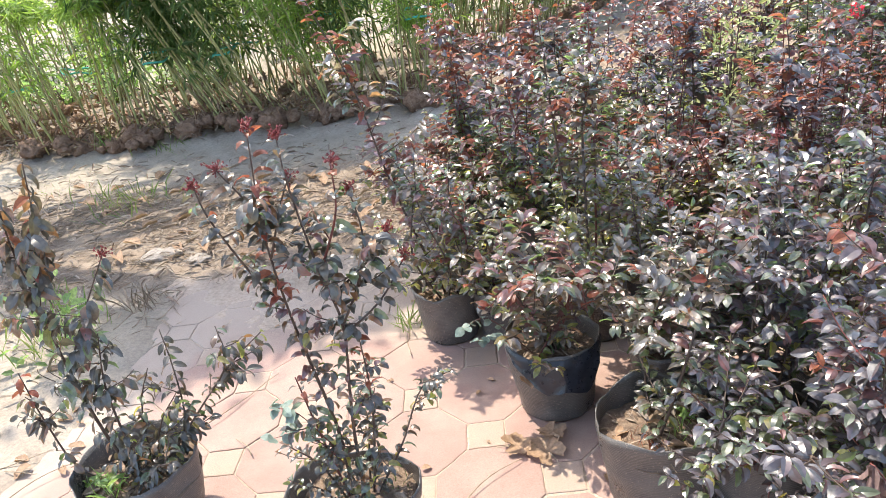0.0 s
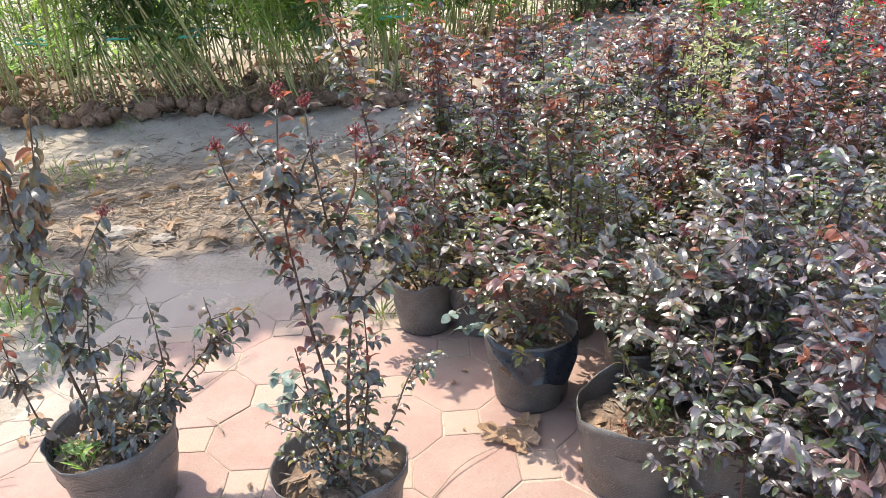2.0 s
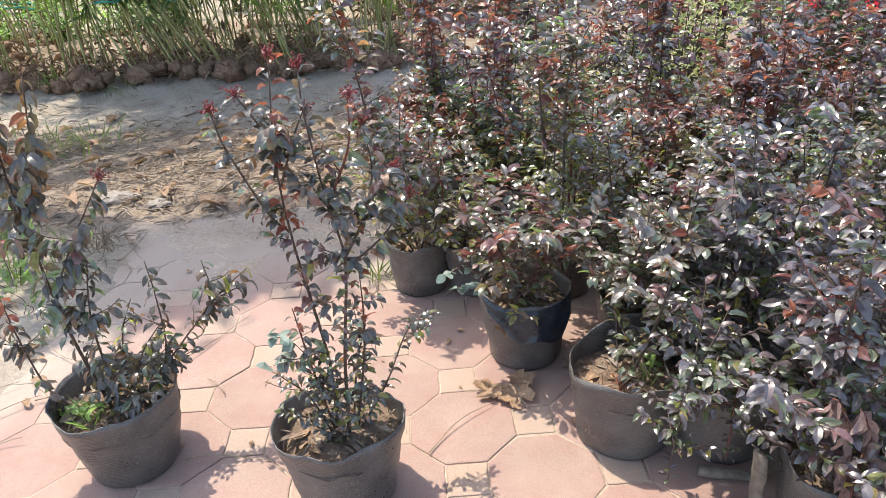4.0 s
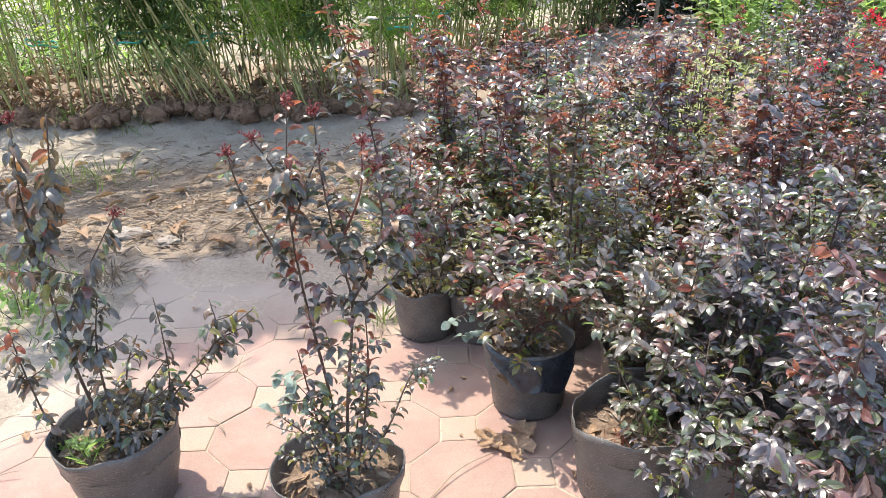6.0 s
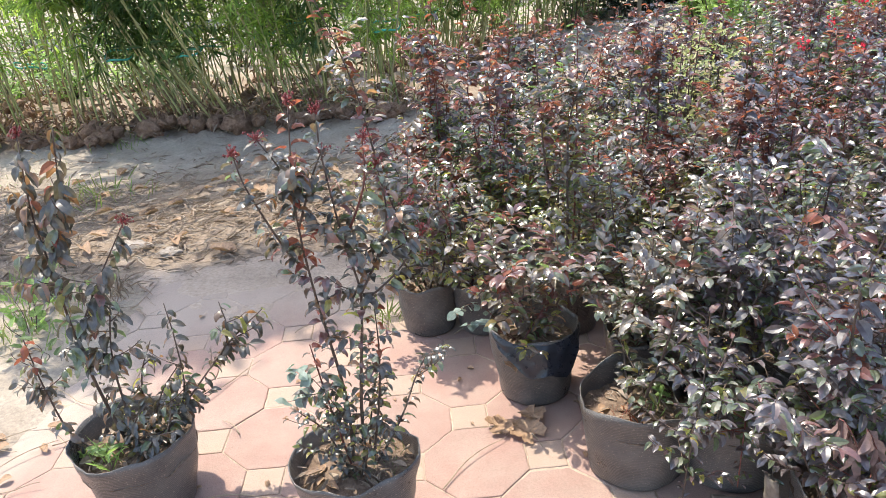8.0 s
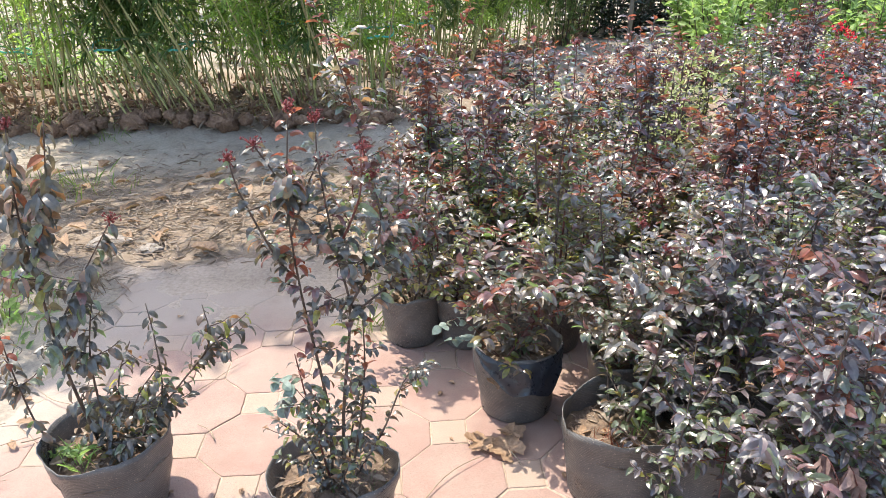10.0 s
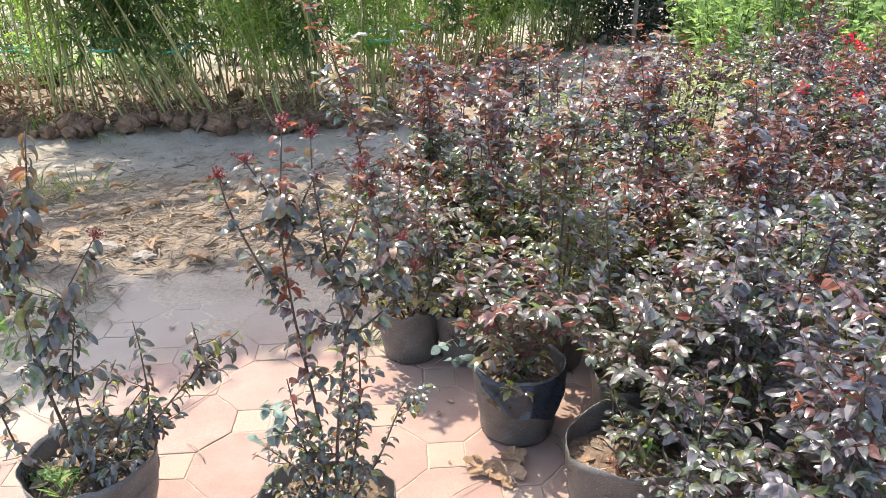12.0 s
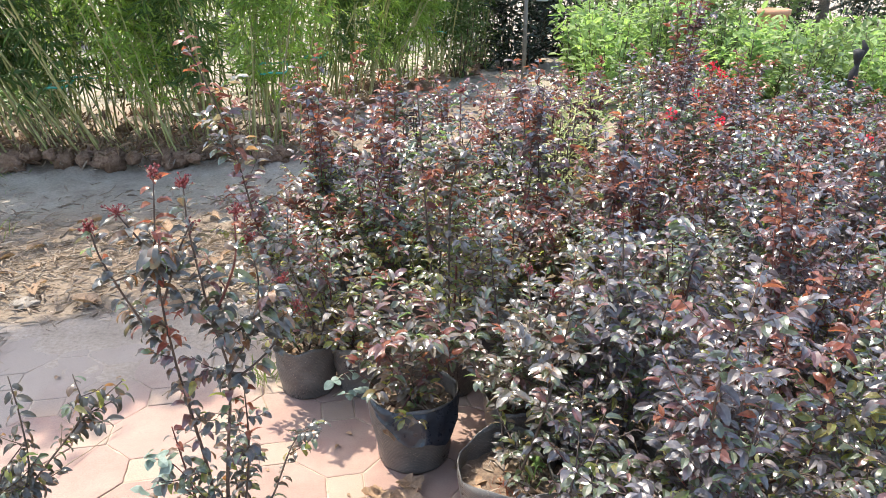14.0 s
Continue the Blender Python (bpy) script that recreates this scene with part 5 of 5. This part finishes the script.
for x, y, n, hh, w in ((-1.95, 4.42, 60, 0.14, 0.12), (-2.15, 4.5, 50, 0.12, 0.14), (-1.62, 2.88, 60, 0.12, 0.09), (-1.83, 3.18, 70, 0.14, 0.1), (-0.16, 2.78, 30, 0.12, 0.03), (-2.62, 5.62, 40, 0.2, 0.06), (-1.36, 3.15, 34, 0.16, 0.05), (-2.1, 5.5, 30, 0.12, 0.1), (-2.5, 4.9, 50, 0.06, 0.2)):
    dry = x == -1.36
    tuft(x, y, earth_height(x, y) if dirt_depth(x, y) > 0 else 0.0, n, hh, int(-x * 100 + y * 10), "dry straw-coloured grass tuft on bare earth" if dry else "small tuft of green weeds on the ground", STRAW if dry else GRASS_LEAF, w)
tuft(-0.83, 1.83, 0.19, 15, 0.10, 5, "light green weed growing on the soil of a bag", BRIGHT_LEAF, 0.02)
tuft(0.575, 1.845, 0.19, 12, 0.07, 6, "small bright green seedling on the soil of a bag", BRIGHT_LEAF, 0.012)
tuft(-0.10, 1.72, 0.185, 40, 0.03, 8, "low moss and weeds on the soil of a bag", MID_LEAF, 0.03)


def ground_twig(x, y, z, length, turn, seed):
    r = np.random.default_rng(seed)
    pts = [(length * (u - 0.5), 0.05 * length * math.sin(4 * u + seed), 0.004 + 0.012 * abs(math.sin(3 * u + seed))) for u in np.linspace(0, 1, 8)]
    v, f = tube(pts, np.linspace(0.0022, 0.001, 8), 5)
    ob = link_mesh("dry_twig", v, f, TWINE, None, "", True)
    ob.location, ob.rotation_euler = (x, y, z), (0, 0, turn)
    return tagged(ob, "thin dry twig lying on the ground", "twig", "dry twigs")


tw = np.random.default_rng(23)
for k in range(26):
    x, y = tw.uniform(-1.5, 0.2), tw.uniform(1.9, 4.4)
    ground_twig(x, y, max(0.003, earth_height(x, y) + 0.006), tw.uniform(0.08, 0.3), tw.uniform(0, 3.1), k)
ground_twig(-0.52, 1.86, 0.004, 0.26, 0.02, 51)


def stone(x, y, s, seed):
    V, F = lump(1.0, seed, 0.28, 8)
    ob = link_mesh("stone", [(a * s[0], b * s[1], c * s[0]) for a, b, c in V], F, STONE, None, "", True)
    ob.location = (x, y, earth_height(x, y) + 0.01)
    ob.rotation_euler = (0, 0, 0.3)
    return tagged(ob, "flat pale stone half sunk in the litter", "stone", "stones")


for x, y, s, seed in ((-1.46, 3.63, (0.10, 0.055), 5), (-1.25, 3.55, (0.06, 0.05), 8)):
    stone(x, y, s, seed)


def flower(at, seed):
    r = np.random.default_rng(seed)
    V, F = petal_cluster((0, 0, 0.02), r)
    v, f = tube([(0, 0, -0.12), (0.004, 0, -0.05), (0, 0, 0.02)], [0.0016, 0.0014, 0.001], 4, len(V))
    ob = thing("crape_myrtle_bloom", at, "small crinkled bright red blossom above the dark leaves", "flower", "red blossoms")
    tagged(link_mesh("petals", V, F, PETAL, ob, "crinkled red petals"), kind="stuff")
    link_mesh("stalk", v, [[k - len(V) for k in q] for q in f], RED_STEM, ob)
    return ob


for i, p in enumerate(((2.21, 4.05, 0.83), (2.14, 4.02, 0.87), (2.00, 3.90, 0.76), (1.73, 3.62, 0.72), (2.38, 3.1, 0.70), (1.95, 3.55, 0.70))):
    flower(p, 60 + i)



def weathered_wood(x, y, z, size, rot, seed, label):
    """A split, weathered length of wood with ragged ends."""
    n, m = 12, 8
    V, F = [], []
    for i in range(n):
        u = i / (n - 1)
        for k in range(m):
            t = 2 * math.pi * k / m
            q = 1 + 0.25 * noise.noise(Vector((u * 3, math.cos(t) * 2, seed))) + 0.2 * noise.noise(Vector((u * 9, math.sin(t) * 4, seed)))
            end = 0.04 * size[0] * noise.noise(Vector((k * 1.7, seed, 2.0))) if i in (0, n - 1) else 0.0
            w = 0.55 if i == n - 1 else 1.0
            V.append(((u - 0.5) * size[0] + end, math.cos(t) * size[1] * q * w, math.sin(t) * size[2] * q * w))
    for i in range(n - 1):
        for k in range(m):
            F.append([i * m + k, i * m + (k + 1) % m, (i + 1) * m + (k + 1) % m, (i + 1) * m + k])
    F += [list(range(m))[::-1], [(n - 1) * m + k for k in range(m)]]
    ob = link_mesh("weathered_wood", V, F, GREY_BARK, None, "", True)
    ob.location = (x, y, z)
    ob.rotation_euler = rot
    return tagged(ob, label, "wood", "weathered wood")


weathered_wood(0.755, 1.695, 0.014, (0.15, 0.016, 0.012), (0, 0, -0.25), 3, "split grey weathered wood lying by a bag")
weathered_wood(0.745, 1.545, 0.115, (0.24, 0.020, 0.006), (0, 1.48, 0.4), 7, "upright splintered grey wood slat beside a bag")
tuft(0.505, 1.825, 0.19, 30, 0.05, 9, "small purple seedling on the soil of a bag", LEAF_JOINED[3], 0.02)
leafy_shrub("leafy_weed", (-1.60, 2.88, 0.0), 0.20, 0.10, 46, 0.062, BRIGHT_LEAF, "bright green leafy weed on silted pavers", 71, ROUND_SHAPES, "weed", 5, thick=0.002)
leafy_shrub("leafy_weed", (-1.47, 2.66, 0.0), 0.12, 0.08, 26, 0.055, MID_LEAF, "small green creeping weed on silted pavers", 72, ROUND_SHAPES, "weed", 4, thick=0.002)
lt = np.random.default_rng(17)
for k in range(16):
    x, y = lt.uniform(-1.62, -1.12), lt.uniform(2.02, 2.72)
    dry_leaf(x, y, 0.004, lt.uniform(0.035, 0.075), lt.uniform(0, 6.28), 500 + k, "curled brown dead leaf lying on sandy pavers")
for k in range(7):
    ground_twig(lt.uniform(-1.5, -1.0), lt.uniform(1.9, 2.6), 0.008, lt.uniform(0.12, 0.30), lt.normal(0.4, 0.5), 540 + k)
# pole with a small box, wrapped stake, clay pot
pole = thing("utility_pole", (2.36, 8.45, earth_height(2.36, 8.45)), "thin grey concrete pole beside the green shrubs", "pole")
v, f = tube([(0, 0, -0.05), (0, 0, 1.2), (0.01, 0, 2.4)], [0.024, 0.022, 0.020], 12)
link_mesh("shaft", v, f, CONCRETE, pole, "", True)
bm = bmesh.new()
bmesh.ops.create_cube(bm, size=1.0, matrix=Matrix.Translation((0.16, -0.05, 1.05)) @ Matrix.Diagonal((0.13, 0.07, 0.26, 1)))
bmesh.ops.bevel(bm, geom=bm.edges[:], offset=0.008, segments=2, affect="EDGES")
me = bpy.data.meshes.new("box")
bm.to_mesh(me)
bm.free()
me.materials.append(GREY_PANEL)
bx = new("box", me)
bx.parent = pole
tagged(bx, "small grey metal box")
v, f = tube([(0.02, -0.03, 1.0), (0.10, -0.05, 1.0)], [0.012, 0.012], 6)
link_mesh("bracket", v, f, CONCRETE, pole)

stake = thing("wrapped_stake", (4.35, 5.75, earth_height(4.35, 5.75)), "dark stake wrapped in crumpled black plastic", "stake")
pts = [(0.02 * math.sin(k * 1.3), 0.015 * math.cos(k * 1.7), 0.06 * k - 0.02) for k in range(13)]
v, f = tube(pts, [0.026 + 0.010 * math.sin(k * 2.3) + (0.008 if k > 10 else 0) for k in range(13)], 9)
link_mesh("wrapping", v, f, BLACK_WRAP, stake, "", True)
v, f = tube([(0, 0, 0.6), (0.06, 0, 0.72), (0.02, 0, 0.78)], [0.024, 0.026, 0.010], 7)
link_mesh("knot", v, f, BLACK_WRAP, stake, "", True)

clay = thing("terracotta_planter", (5.75, 9.15, earth_height(5.75, 9.15)), "weathered terracotta planter among the shrubs", "planter")
prof = [(0.13, 0.0), (0.155, 0.3), (0.175, 0.64), (0.20, 0.655), (0.20, 0.715), (0.175, 0.715), (0.16, 0.6), (0.14, 0.5)]
n = 24
V = [(r * math.cos(2 * math.pi * i / n), r * math.sin(2 * math.pi * i / n), z) for r, z in prof for i in range(n)]
F = [[k * n + i, k * n + (i + 1) % n, (k + 1) * n + (i + 1) % n, (k + 1) * n + i] for k in range(len(prof) - 1) for i in range(n)]
F += [list(range(n))[::-1], [(len(prof) - 1) * n + i for i in range(n)]]
link_mesh("planter_body", V, F, TERRACOTTA, clay, "", True)

# ---- pavers, last ----
pavement = thing("pavement", (0, 0, 0), "worn pink octagonal pavers with small cream squares between", "pavement", "", "structure")
bed = link_mesh("joint_sand", [(-2.4, -2.5, -0.0032), (4.6, -2.5, -0.0032), (4.6, 4.2, -0.0032), (-2.4, 4.2, -0.0032)], [[0, 1, 2, 3]], SAND, pavement, "sandy joints between pavers")
pv = np.random.default_rng(2)
rest_v, rest_f, rest_s = [], [], []
for i in range(-12, 23):
    for j in range(-21, 11):
        x, y = TX + i * HALF - TURNED * j * HALF, TY + j * HALF + TURNED * i * HALF
        octa = (i + j) % 2 == 0
        pick = int(pv.integers(0, 4))
        m = Matrix.Translation((x, y, pv.uniform(-0.0015, 0.0018))) @ Euler((pv.normal(0, 0.006), pv.normal(0, 0.006), TURNED + pv.normal(0, 0.010))).to_matrix().to_4x4()
        if -1.3 < x < 1.35 and 0.95 < y < 3.95:
            ob = new("octagonal_paver" if octa else "square_paver", (OCT_MESH if octa else SQUARE_MESH)[pick])
            ob.parent = pavement
            ob.matrix_basis = m
        else:
            me = (OCT_FAR if octa else SQUARE_FAR)[pick]
            b0 = len(rest_v)
            rest_v += [tuple(m @ v.co) for v in me.vertices]
            for p in me.polygons:
                rest_f.append([b0 + k for k in p.vertices])
                rest_s.append(0 if octa else 1)
tagged(link_mesh("further_pavers", rest_v, rest_f, [PINK_TILE, CREAM_TILE], pavement, "", False, rest_s), kind="stuff")
